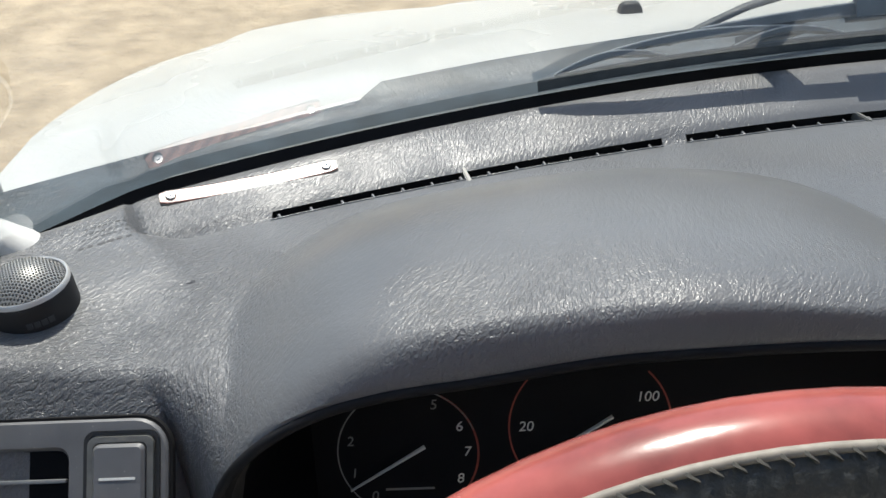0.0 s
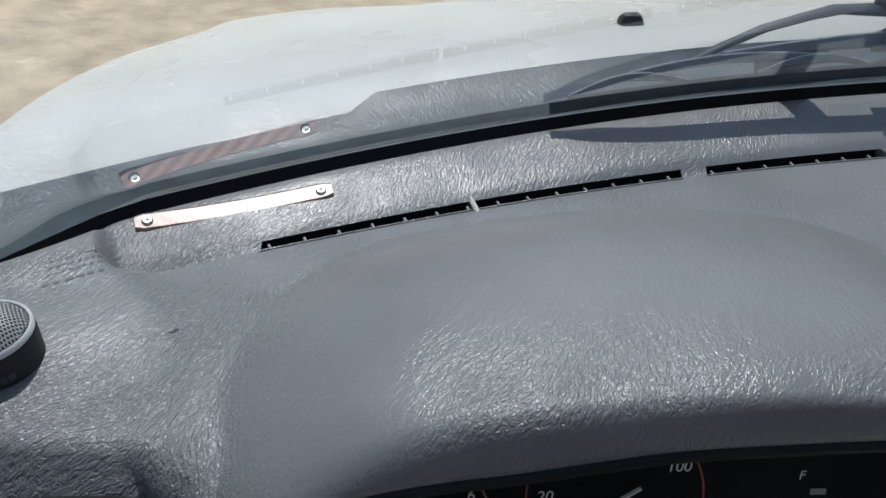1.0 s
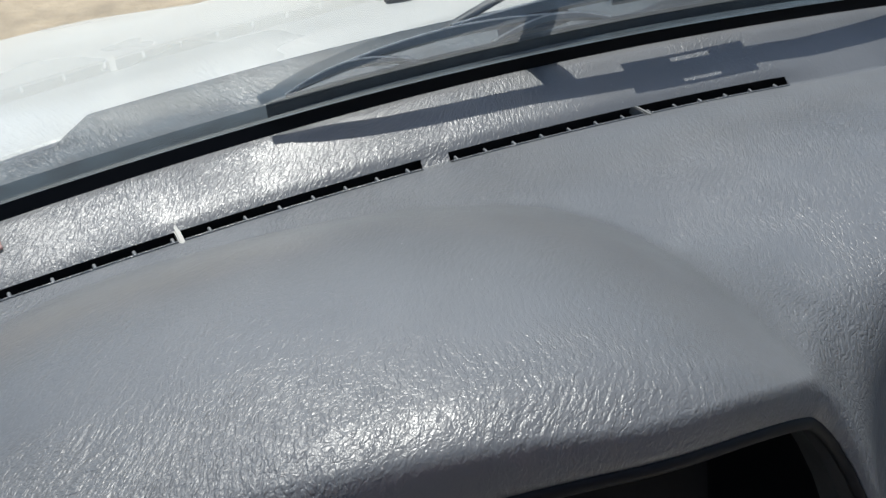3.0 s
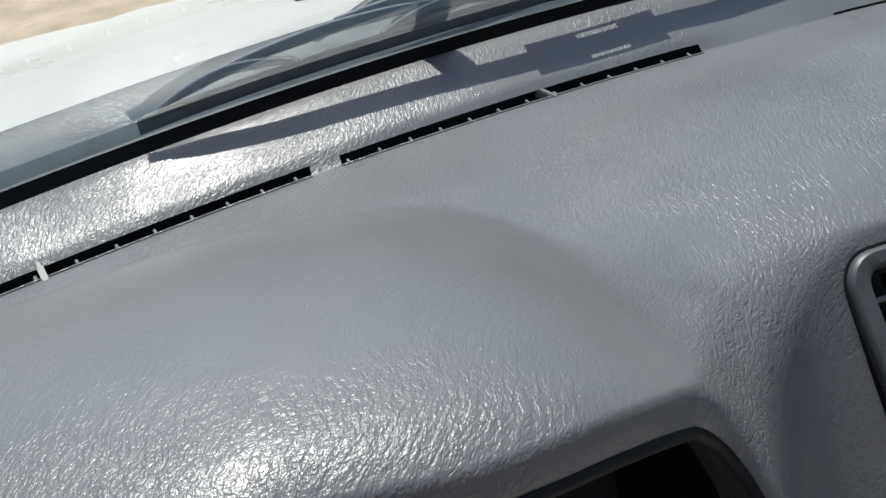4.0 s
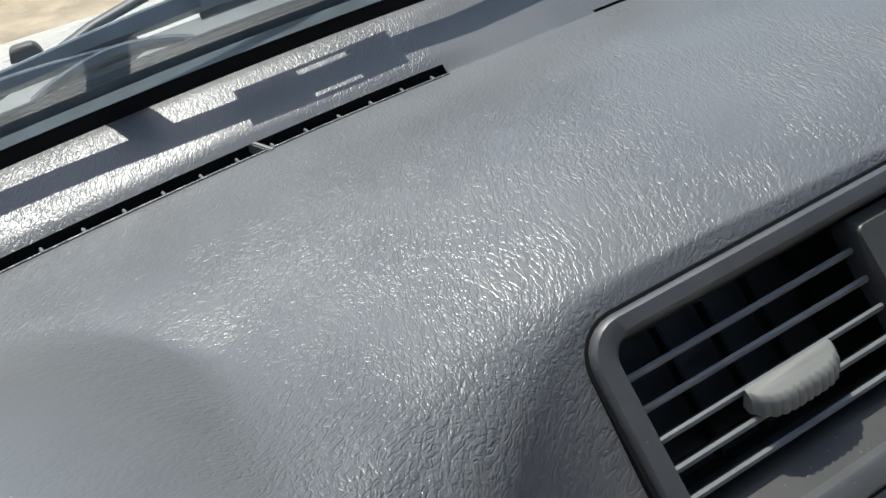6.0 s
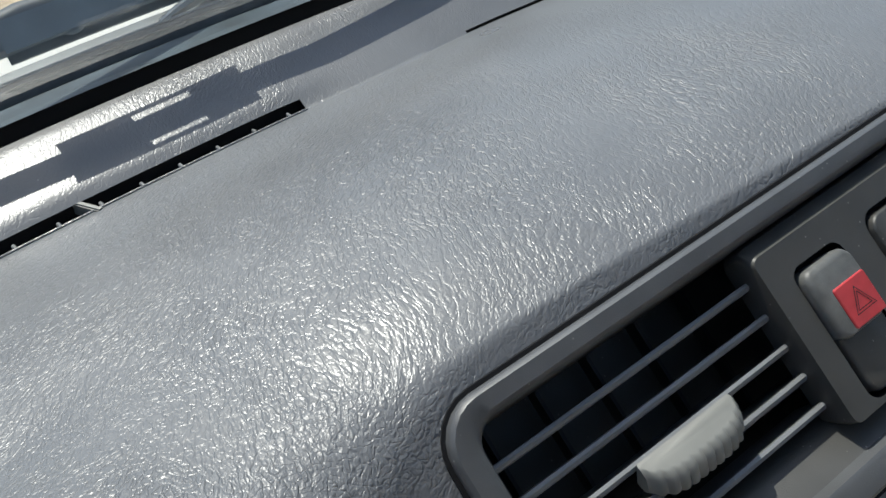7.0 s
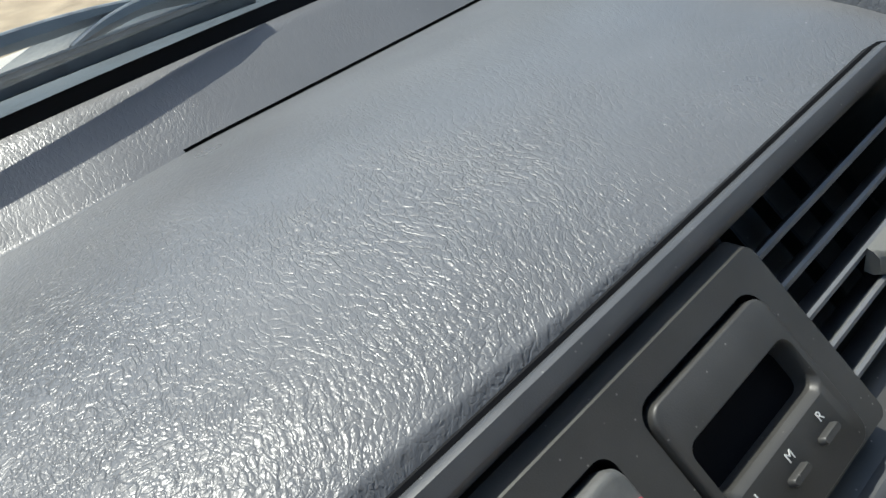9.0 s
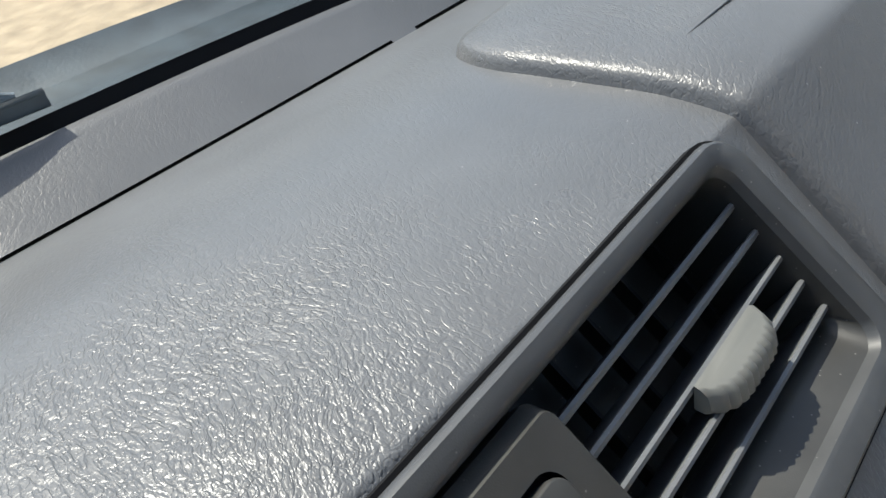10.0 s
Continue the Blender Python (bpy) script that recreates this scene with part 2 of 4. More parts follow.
WEAVE = weave("red_weave")
MARK = material("pale_print", (0.65, 0.65, 0.62), 0.6)
DIM = material("dim_print", (0.22, 0.22, 0.21), 0.6)
RED_MARK = material("red_print", (0.28, 0.05, 0.035), 0.6)
DARK_MARK = material("dark_print", (0.02, 0.02, 0.022), 0.7)
PRINT = material("moulded_print", (0.055, 0.057, 0.060), 0.6)
RIM_BLACK = material("rim_black", (0.009, 0.009, 0.010), 0.55, vary=0.2, spec=0.2)
GAUGE = material("gauge_black", (0.009, 0.009, 0.0105), 0.5, spec=0.08)
CLOTH = material("headlining", (0.62, 0.60, 0.56), 0.9, vary=0.1, bump=0.0003)
GLASS = pane_glass("windscreen_glass", 1.68, (0.93, 0.96, 0.95))


SOIL = material("dry_soil", (0.50, 0.385, 0.255), 0.95, vary=0.24, vary_scale=6, bump=0.02, bump_scale=14)


# ---- helpers for meshes ----
def part(name, bm, mat, parent=None, label="", smooth=True):
    mesh = bpy.data.meshes.new(name)
    bmesh.ops.recalc_face_normals(bm, faces=bm.faces)
    bm.to_mesh(mesh)
    bm.free()
    if smooth:
        mesh.shade_smooth()
        mesh.set_sharp_from_angle(angle=radians(38))
    mesh.materials.append(mat)
    ob = new(name, mesh)
    if parent:
        ob.parent = parent
    if label:
        ob["label"] = label
    return ob


def thing(name, label, category, group="", kind="", at=(0, 0, 0)):
    ob = new(name)
    ob.location = at
    return tagged(ob, label, category, group, kind)


def sheet(rows, closed=False, keep=None):
    """A skin over rows of points, all of one length. keep(i, j) may leave faces out."""
    bm = bmesh.new()
    vs = [[bm.verts.new(p) for p in row] for row in rows]
    n = len(rows[0])
    for i in range(len(rows) - 1):
        for j in range(n if closed else n - 1):
            if keep and not keep(i, j):
                continue
            a, b, c, d = vs[i][j], vs[i][(j + 1) % n], vs[i + 1][(j + 1) % n], vs[i + 1][j]
            if len({a, b, c, d}) == 4:
                bm.faces.new((a, b, c, d))
    return bm


def cap(bm, start, n):
    bm.verts.ensure_lookup_table()
    bm.faces.new([bm.verts[start + k] for k in range(n)])


def rounded(x0, x1, y0, y1, r, c=0.0, k=5):
    """A rounded rectangle as a loop of points at height c."""
    out = []
    for cx, cy, a0 in ((x1 - r, y1 - r, 0), (x0 + r, y1 - r, 90), (x0 + r, y0 + r, 180), (x1 - r, y0 + r, 270)):
        for i in range(k + 1):
            a = radians(a0 + 90 * i / k)
            out.append(Vector((cx + r * math.cos(a), cy + r * math.sin(a), c)))
    return out


def block(x0, x1, y0, y1, z0, z1, bevel=0.001, seg=2):
    bm = bmesh.new()
    bmesh.ops.create_cube(bm, size=1, matrix=Matrix.Translation(((x0 + x1) / 2, (y0 + y1) / 2, (z0 + z1) / 2)) @ Matrix.Diagonal((x1 - x0, y1 - y0, z1 - z0, 1)))
    if bevel:
        bmesh.ops.bevel(bm, geom=bm.edges[:], offset=bevel, segments=seg, affect="EDGES", profile=0.6)
    return bm


def turned(profile, n=48):
    """A solid of revolution about z from (radius, height) pairs."""
    rows = [[Vector((r * math.cos(2 * math.pi * j / n), r * math.sin(2 * math.pi * j / n), z)) for j in range(n)] for r, z in profile]
    return sheet(rows, closed=True)


def tube(points, radius, n=8, flat=1.0):
    """A round or flattened bar along points; radius a number or one for each point."""
    pts = [Vector(p) for p in points]
    rows = []
    for i, p in enumerate(pts):
        d = (pts[min(i + 1, len(pts) - 1)] - pts[max(i - 1, 0)]).normalized()
        side = d.cross(Vector((0, 0, 1)))
        side = side.normalized() if side.length > 1e-5 else Vector((1, 0, 0))
        up = side.cross(d)
        r = radius[i] if isinstance(radius, (list, tuple)) else radius
        rows.append([p + side * r * math.cos(2 * math.pi * j / n) + up * r * flat * math.sin(2 * math.pi * j / n) for j in range(n)])
    bm = sheet(rows, closed=True)
    cap(bm, 0, n)
    cap(bm, (len(rows) - 1) * n, n)
    return bm


def moved(bm, m):
    bmesh.ops.transform(bm, matrix=m, verts=bm.verts)
    return bm


def lettering(name, text, size, m, mat, parent, label="", thick=0.0001, shear=0.0):
    """Words in the built-in font as a mesh."""
    curve = bpy.data.curves.new(name, "FONT")
    curve.body, curve.size, curve.extrude, curve.shear = text, size, thick, shear
    curve.align_x, curve.align_y = "CENTER", "CENTER"
    temp = new(name + "_outline", curve)
    mesh = bpy.data.meshes.new_from_object(temp.evaluated_get(bpy.context.evaluated_depsgraph_get()))
    bpy.data.objects.remove(temp)
    bpy.data.curves.remove(curve)
    mesh.transform(m)
    mesh.materials.clear()
    mesh.materials.append(mat)
    ob = new(name, mesh)
    ob.parent = parent
    if label:
        ob["label"] = label
    return ob


def smooth01(t):
    t = max(0.0, min(1.0, t))
    return t * t * (3 - 2 * t)


# ---- the plan of the dashboard: x across the car, y ahead, z up ----
MID = 0.46                                  # the car's middle line


def y_glass(x):
    return 0.553 - 0.387 * abs(0.47 - x) ** 2.2 - 0.55 * max(0.0, -0.182 - x) - 0.55 * max(0.0, x - 1.12)   # far edge of the pad, at the foot of the windscreen


def y_crease(x):
    return 0.503 - 0.36 * max(0.0, MID - x) ** 2 + 0.006 * smooth01((x - 0.38) / 0.10) - 0.4 * max(0.0, x - 0.75) ** 2    # crease with the defroster slots


def z_crease(x):
    return 0.945 + 0.03 * (MID - x) ** 2


Z_EDGE, Z_GLASS, RAKE = 0.965, 0.974, 0.632


def z_screen(x, y):
    return Z_GLASS + RAKE * (y_glass(x) - y)


def hump(x, y):
    """Rise of the gauge hood over the pad: 0 outside."""
    near = smooth01((0.30 - y) / 0.07)                  # the hood narrows by the driver's door, towards the wheel
    dx, dy = abs(x - 0.0625) / (0.180 - (0.004 + 0.014 * near if x < 0.0625 else 0.0)), max(0.0, y - 0.2) / 0.212
    door, mid = smooth01((0.03 - x) / 0.09), 1.6 * smooth01((x - 0.09) / 0.09)
    side = door + mid     # both flanks are steeper than the crown
    u = 1 - dx ** (2.3 + 1.0 * door + 0.4 * mid) - dy ** 2.1 - (max(0.0, 0.230 + 0.10 * min(0.10, max(-0.05, x - 0.035)) + 0.30 * max(0.0, -0.01 - x) - y) / 0.075) ** 2
    return (0.0535 + 0.06 * (x - 0.075)) * 0.5 * (u + math.sqrt(u * u + 0.0004 - 0.0003 * min(1.0, side)))


def pad_border(y):
    """Where the passenger's raised pad begins: straight, then swinging away round a blunt tip."""
    return 0.6262 + 9.0 * max(0.0, y - 0.394) ** 2 + 500 * max(0.0, y - 0.432) ** 2


def z_top(x, y):
    crease, low = y_crease(x), z_crease(x)
    shelf = low + 0.021 - 0.006 * math.exp(-((x - 0.230) / 0.07) ** 2)
    if y <= crease:
        z = low + (shelf - low) * math.sin(min(1.0, (crease - y) / (0.125 - 0.103 * smooth01((-0.11 - x) / 0.06))) * math.pi / 2) + hump(x, y)
    else:
        f = (y - crease) / (y_glass(x) - crease)
        z = low + (Z_EDGE - low) * (f + (0.19 - 0.19 * smooth01((x - 0.345) / 0.05)) * (smooth01(f / 0.24) - f)) - 0.0012 * smooth01((f - 0.88) / 0.12)
    if y < 0.347:                           # the pad begins to fall a little before it turns over to the vents
        z -= 0.0038 * smooth01((x - 0.27) / 0.06) * ((0.347 - y) / 0.0345) ** 2
    if y < crease:                          # by the door the pad leans a little to the middle of the car
        z += 0.06 * max(0.0, -0.09 - x) * smooth01((crease - 0.02 - y) / 0.05)
    # the channel ends in a slanting wall; beyond it the pad runs on flat
    left = smooth01((-0.163 - 0.42 * max(0.0, y - 0.348) - x) / 0.010)
    if left and y > crease - 0.125:
        f = max(0.0, (y - crease) / max(0.01, y_glass(x) - crease))
        z += left * (shelf + (Z_EDGE - 0.002 - shelf) * f * f - z) if y > crease else left * max(0.0, shelf - z)
    return z


def y_roll(x):
    """Where the top turns over towards the driver."""
    out = 0.2447 if x < 0.066 else 0.3125 + 0.016 * math.exp(-((x - 0.255) / 0.035) ** 2)
    w = smooth01((x + 0.128) / 0.085) * smooth01((0.252 - x) / 0.044)
    return out + (0.219 + 3.6 * min(0.085, max(0.0, x - 0.125)) ** 2 - out) * w


def hooded(x):
    return smooth01((x + 0.098) / 0.05) * smooth01((0.256 - x) / 0.040)


OPEN_L, OPEN_R = -0.105, 0.228              # sides of the gauge opening


def lip(x):
    """Edge of the gauge hood over the opening, rounded down at both sides."""
    y = 0.2155 - 0.045 * max(0.0, 0.17 - x) + 3.6 * min(0.085, max(0.0, x - 0.13)) ** 2
    if x < 0.059:
        u = min(1.0, (0.059 - x) / 0.166)
        return y, 0.903 + 0.1045 * (1 - u ** 3.7) ** 0.37 - 0.006 * smooth01((0.06 - x) / 0.07)
    u = min(1.0, (x - 0.059) / 0.171)
    z = 0.903 + 0.1045 * (1 - u ** 4) ** 0.40
    return y - 0.6 * max(0.0, 0.980 - z), z


# ---- dashboard ----
dashboard = thing("dashboard", "grey grained vinyl dashboard under the windscreen, dusty and faded", "dashboard", kind="structure")
SLOTS = [(-0.109, 0.126), (0.142, 0.362)]
SEAMS = [(0.455, 0.679), (0.697, 0.95)]
xs = sorted(set([round(-0.30 + 0.004 * i, 4) for i in range(386)] + [round(-0.205 + 0.0014 * i, 4) for i in range(44)] + [a for s in SLOTS + SEAMS for a in s] + [OPEN_L, OPEN_R]))
xs = [x for i, x in enumerate(xs) if i == 0 or x - xs[i - 1] > 0.0012 or x in (OPEN_L, OPEN_R) or any(x in s for s in SLOTS + SEAMS)]
AHEAD = [1 - i / 14 for i in range(14)]
BEHIND = [(i / 64) for i in range(1, 65)]
FACE = [0.004, 0.008, 0.012] + [0.012 + 0.118 * (i / 14) for i in range(1, 15)]
SLOT_WIDE, SEAM_WIDE = 0.0056, 0.0017


def turn_over(x):
    """Radius and angle of the roll at the driver's side."""
    h = hooded(x)
    side = smooth01((x - 0.0) / 0.15)
    r = 0.012 + (0.004 - 0.012) * side
    r += 0.042 * math.exp(-((x - 0.262) / 0.040) ** 2)
    a = 48 + (45 - 48) * side + 18 * math.exp(-((x - 0.262) / 0.028) ** 2)
    return r + (0.013 - r) * h, radians(a + (98 - a) * h)


def pad_column(x):
    crease, glass, roll = y_crease(x), y_glass(x), y_roll(x)
    ys = [crease + SLOT_WIDE + (glass - crease - SLOT_WIDE) * f for f in AHEAD] + [crease + SLOT_WIDE, crease + SEAM_WIDE, crease]
    ys += [crease + (roll - crease) * f for f in BEHIND]
    pts = [Vector((x, y, z_top(x, y))) for y in ys]
    r, a = turn_over(x)
    slope = math.atan2(z_top(x, roll + 0.004) - z_top(x, roll), 0.004)   # the way the top meets the roll
    y0, z0 = roll, pts[-1].z
    steps, y, z = 9, y0, z0
    arc_pts = []
    for i in range(1, steps + 1):
        mid = slope + (a - slope) * (i - 0.5) / steps
        d = r * (a - slope) / steps
        y, z = y - d * math.cos(mid), z - d * math.sin(mid)
        arc_pts.append((y, z))
    w = smooth01((x - OPEN_L + 0.024) / 0.022) * smooth01((OPEN_R + 0.026 - x) / 0.025)
    if w > 0:                               # over the gauges the roll runs down to the hood's lip
        ly, lz = lip(x)
        lz = min(lz, z0 - 0.003)
        reach = 0.55 * (y0 - ly)
        ky, kz = y0 - reach * 1.25, z0 - reach * 1.25 * math.tan(slope)
        for i in range(steps):
            t = (i + 1) / steps
            by = (1 - t) ** 2 * y0 + 2 * t * (1 - t) * ky + t * t * ly
            bz = (1 - t) ** 2 * z0 + 2 * t * (1 - t) * kz + t * t * lz
            arc_pts[i] = (arc_pts[i][0] * (1 - w) + by * w, arc_pts[i][1] * (1 - w) + bz * w)
        y, z = arc_pts[-1]
    pts += [Vector((x, *q)) for q in arc_pts]
    for f in FACE:
        pts.append(Vector((x, y - f * math.cos(a), z - f * math.sin(a))))
    return pts


columns = [pad_column(x) for x in xs]
row_slot = len(AHEAD)                       # row of the slot's far edge
row_face = len(AHEAD) + 3 + len(BEHIND) + 9  # first row of the face
LIP = row_face
# the moulding flows softly from the hood's flank into the middle of the dashboard
ease = [0.5 * smooth01((x - 0.205) / 0.045) * smooth01((0.318 - x) / 0.035) for x in xs]
for _ in range(110):
    flow = [[p.copy() for p in col] for col in columns]
    for i in range(1, len(xs) - 1):
        if ease[i] > 0:
            for j in range(len(AHEAD) + 20, len(columns[i]) if xs[i] > OPEN_R + 0.002 else row_face - 6):
                even = (flow[i - 1][j] + flow[i + 1][j]) / 2
                columns[i][j].y += ease[i] * (even.y - flow[i][j].y)
                columns[i][j].z += ease[i] * (even.z - flow[i][j].z)


def keep_pad(i, j):
    xm = (xs[i] + xs[i + 1]) / 2
    if row_slot <= j < row_slot + 2 and any(a < xm < b for a, b in SLOTS):
        return False
    if j == row_slot + 1 and any(a < xm < b for a, b in SEAMS):
        return False
    if j >= LIP and OPEN_L < xm < OPEN_R:
        return False
    if j >= row_face - 1:
        c = (columns[i][j] + columns[i + 1][j + 1]) / 2
        s = -((c.y - 0.300) + (c.z - 0.952)) * 0.7071 + 0.04 * (c.x - MID)
        if 0.3070 < xm < 0.6090 and -0.0065 < s < 0.069:
            return False
    return True


top_pad = part("top_pad", sheet(columns, keep=keep_pad), VINYL, dashboard)


def passenger_pad():
    """The raised pad on the passenger's side: it lifts sharply at its border and runs over the roll and down the face."""
    offs = [-0.0006, 0.0, 0.0005, 0.001, 0.0016, 0.0024, 0.0034, 0.005, 0.007, 0.010, 0.014, 0.019, 0.026, 0.036, 0.05, 0.07, 0.10, 0.15, 0.22, 0.32, 0.44]
    first = len(AHEAD) + 3
    rows = []
    for j in range(first, row_face + len(FACE)):
        f = BEHIND[min(j - first, len(BEHIND) - 1)]
        y = y_crease(0.66) + (y_roll(0.66) - y_crease(0.66)) * f
        if y > 0.452:
            continue
        b = pad_border(y)
        lean = (pad_border(y + 0.001) - b) / 0.001
        row = []
        for d in offs:
            x = min(1.23, b + d)
            col = pad_column(x)
            p, q = col[j], col[min(j + 1, len(col) - 1)]
            ahead = col[j - 1] - q
            n = Vector((0, -ahead.z, ahead.y)).normalized()
            near = d / math.sqrt(1 + lean * lean)
            rise = -0.0012 if d < 0 else 0.0003 + 0.0048 * (1 - math.exp(-near / 0.0013)) + 0.0042 * (1 - math.exp(-near / 0.014))
            row.append(p + n * rise)
        rows.append(row)
    return part("passenger_pad", sheet(rows), PAD_VINYL, dashboard, "smooth raised grey pad")


passenger_pad()

# dark ducts under the slots, with ribs and a wide divider in each
for k, (a, b) in enumerate(SLOTS + SEAMS):
    wide = SLOT_WIDE if k < 2 else SEAM_WIDE
    rows = []
    n = 40
    for i in range(n + 1):
        x = a - 0.0005 + (b - a + 0.001) * i / n
        y0, y1 = y_crease(x) - 0.002, y_crease(x) + wide + 0.002
        z0, z1 = z_top(x, y0) - 0.0010, z_top(x, y1) - 0.0010
        rows.append([Vector((x, y0, z0)), Vector((x, y0 + 0.0005, z0 - 0.022)), Vector((x, y1 + 0.004, z1 - 0.022)), Vector((x, y1, z1))])
    bm = sheet(rows)
    bm.verts.ensure_lookup_table()
    bm.faces.new([bm.verts[q] for q in range(4)])
    bm.faces.new([bm.verts[n * 4 + q] for q in range(4)])
    duct = part("defroster_duct" if k < 2 else "seam_gap", bm, BLACK, dashboard, "deep black defroster slot" if k < 2 else "")
    if k > 1:
        continue
    part("slot_lip", tube([(x, y_crease(x) - 0.0009, z_top(x, y_crease(x) - 0.0009) + 0.0003) for x in [a + (b - a) * i / 40 for i in range(41)]], 0.0006, 8), VINYL, dashboard, "thin raised lip along the slot")
    count = 14 if k == 0 else 13
    for i in range(count):
        x = a + 0.004 + (b - a - 0.012) * i / (count - 1)
        y = y_crease(x)
        rib = bmesh.new()
        bmesh.ops.create_cube(rib, size=1, matrix=Matrix.Translation((x, y + 0.0020, z_crease(x) - 0.0040)) @ pose(0, 0, 0, 0, 0, math.degrees(math.atan(0.72 * (MID - x)))) @ Matrix.Diagonal((0.0016, 0.0048, 0.009, 1)))
        bmesh.ops.bevel(rib, geom=rib.edges[:], offset=0.0005, segments=1, affect="EDGES")
        part("rib", rib, FIN, duct)
    x = 0.001 if k == 0 else 0.262
    y = y_crease(x)
    bar = bmesh.new()
    bmesh.ops.create_cube(bar, size=1, matrix=Matrix.Translation((x, y + SLOT_WIDE / 2, z_crease(x) - 0.0005)) @ pose(0, 0, 0, 12, 0, (18 if k == 0 else 38)) @ Matrix.Diagonal((0.0028, 0.0135, 0.006, 1)))
    bmesh.ops.bevel(bar, geom=bar.edges[:], offset=0.0006, segments=2, affect="EDGES")
    part("divider", bar, TAB, duct, "grey bar across the slot")

# fine groove in the passenger's raised pad: a grey strip laid on for its shade, beside a rolled lip
GROOVE = [Vector((0.649 + 0.012 * i, 0.3425 - 0.0003 * i, 0)) for i in range(14)]
for p in GROOVE:
    p.z = z_top(p.x, p.y) + 0.0003 + 0.0028 + 0.0065 * (1 - math.exp(-(p.x - pad_border(p.y)) / 0.018)) + 0.0003
part("groove_shade", sheet([[p + Vector((0, -0.0012, 0)), p + Vector((0, 0.0001, 0.0001)), p + Vector((0, 0.0009, 0))] for p in GROOVE]), PLASTIC, dashboard)
part("groove_lip", tube([p + Vector((0, -0.0020, 0)) for p in GROOVE], [0.0003] + [0.0007] * 12 + [0.0003], 8, 0.7), VINYL, dashboard)

# moulded marks by the pillar: rows of small unreadable letters
for r, (n, y, tall) in enumerate(((7, 0.3500, 0.0006), (9, 0.3450, 0.0006), (8, 0.3400, 0.0006), (6, 0.3320, 0.0018))):
    for i in range(n):
        step = 0.0026 if r < 3 else 0.0040
        x = -0.193 + step * i + 0.001 * r
        yy = y - 0.004 + 0.60 * step * i
        wide = step * (0.55 + 0.25 * ((i * 7 + r * 3) % 4) / 3)
        bar = bmesh.new()
        bar.faces.new([bar.verts.new((px, py, z_top(px, py) + 0.00025)) for px, py in ((x, yy), (x + wide, yy + 0.6 * wide), (x + wide - 0.3 * tall, yy + 0.6 * wide + tall), (x - 0.3 * tall, yy + tall))])
        part("print_bar", bar, PRINT, dashboard, "dark moulded print" if i == 0 else "", False)

# a small scar in the vinyl
scar = bmesh.new()
bmesh.ops.create_uvsphere(scar, u_segments=16, v_segments=8, radius=1, matrix=Matrix.Translation((-0.130, 0.301, z_top(-0.13, 0.301) - 0.0006)) @ pose(0, 0, 0, 0, 0, 20) @ Matrix.Diagonal((0.0042, 0.0028, 0.0011, 1)))
part("scar", scar, VINYL, dashboard)

# ---- gauge cluster under its hood ----
cluster = thing("instrument_cluster", "black instrument cluster with rev counter and speedometer under the hood", "gauges")
inside = [i for i, x in enumerate(xs) if OPEN_L - 1e-6 <= x <= OPEN_R + 1e-6]
left_col, right_col = columns[inside[0]], columns[inside[-1]]
loop = list(reversed(left_col[LIP:])) + [columns[i][LIP] for i in inside[1:-1]] + right_col[LIP:]
centre = Vector((0.059, 0.24, 0.905))


def drawn_in(p, k, dy):
    return Vector((p.x + (centre.x - p.x) * k, p.y + dy, p.z + (centre.z - p.z) * k))


def dial_y(z):
    return 0.29 + 0.362 * (z - 0.95)


rim_rows = [loop, [drawn_in(p, 0.012, 0.002) for p in loop], [drawn_in(p, 0.03, 0.006) for p in loop], [drawn_in(p, 0.05, 0.016) for p in loop]]
deep = [drawn_in(p, 0.16, 0) for p in loop]
rim_rows.append([Vector((p.x, max(dial_y(p.z), q.y + 0.01), p.z)) for p, q in zip(deep, rim_rows[-1])])
part("rim", tube(loop, 0.0023, 10), RIM_BLACK, cluster, "thick rounded black rim")
part("rim_inside", sheet(rim_rows[:3], closed=True), BLACK, cluster)
part("inner_lip", sheet(rim_rows[2:4], closed=True), PANEL, cluster, "dark grey inner lip")
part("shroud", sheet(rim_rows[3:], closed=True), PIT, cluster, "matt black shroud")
dial = bmesh.new()
dial.faces.new([dial.verts.new((x, dial_y(z), z)) for x, z in ((-0.094, 0.80), (0.222, 0.80), (0.222, 0.952), (-0.094, 0.945))])
part("dial_panel", dial, GAUGE, cluster, smooth=False)
DIAL = pose(0, dial_y(0.90), 0.90, 90 - math.degrees(math.atan(0.362)), 0, 0)   # its x across, y up the dial, z to the driver


def on_dial(x, v, lift=0.0006):
    return DIAL @ Matrix.Translation((x, v, lift))


def arc(name, cx, cv, r, a0, a1, width, mat, parent, label=""):
    n = 40
    rows = []
    for i in range(n + 1):
        a = radians(a0 + (a1 - a0) * i / n)
        rows.append([on_dial(cx + q * math.cos(a), cv + q * math.sin(a)).translation for q in (r - width / 2, r + width / 2)])
    return part(name, sheet(rows), mat, parent, label, False)


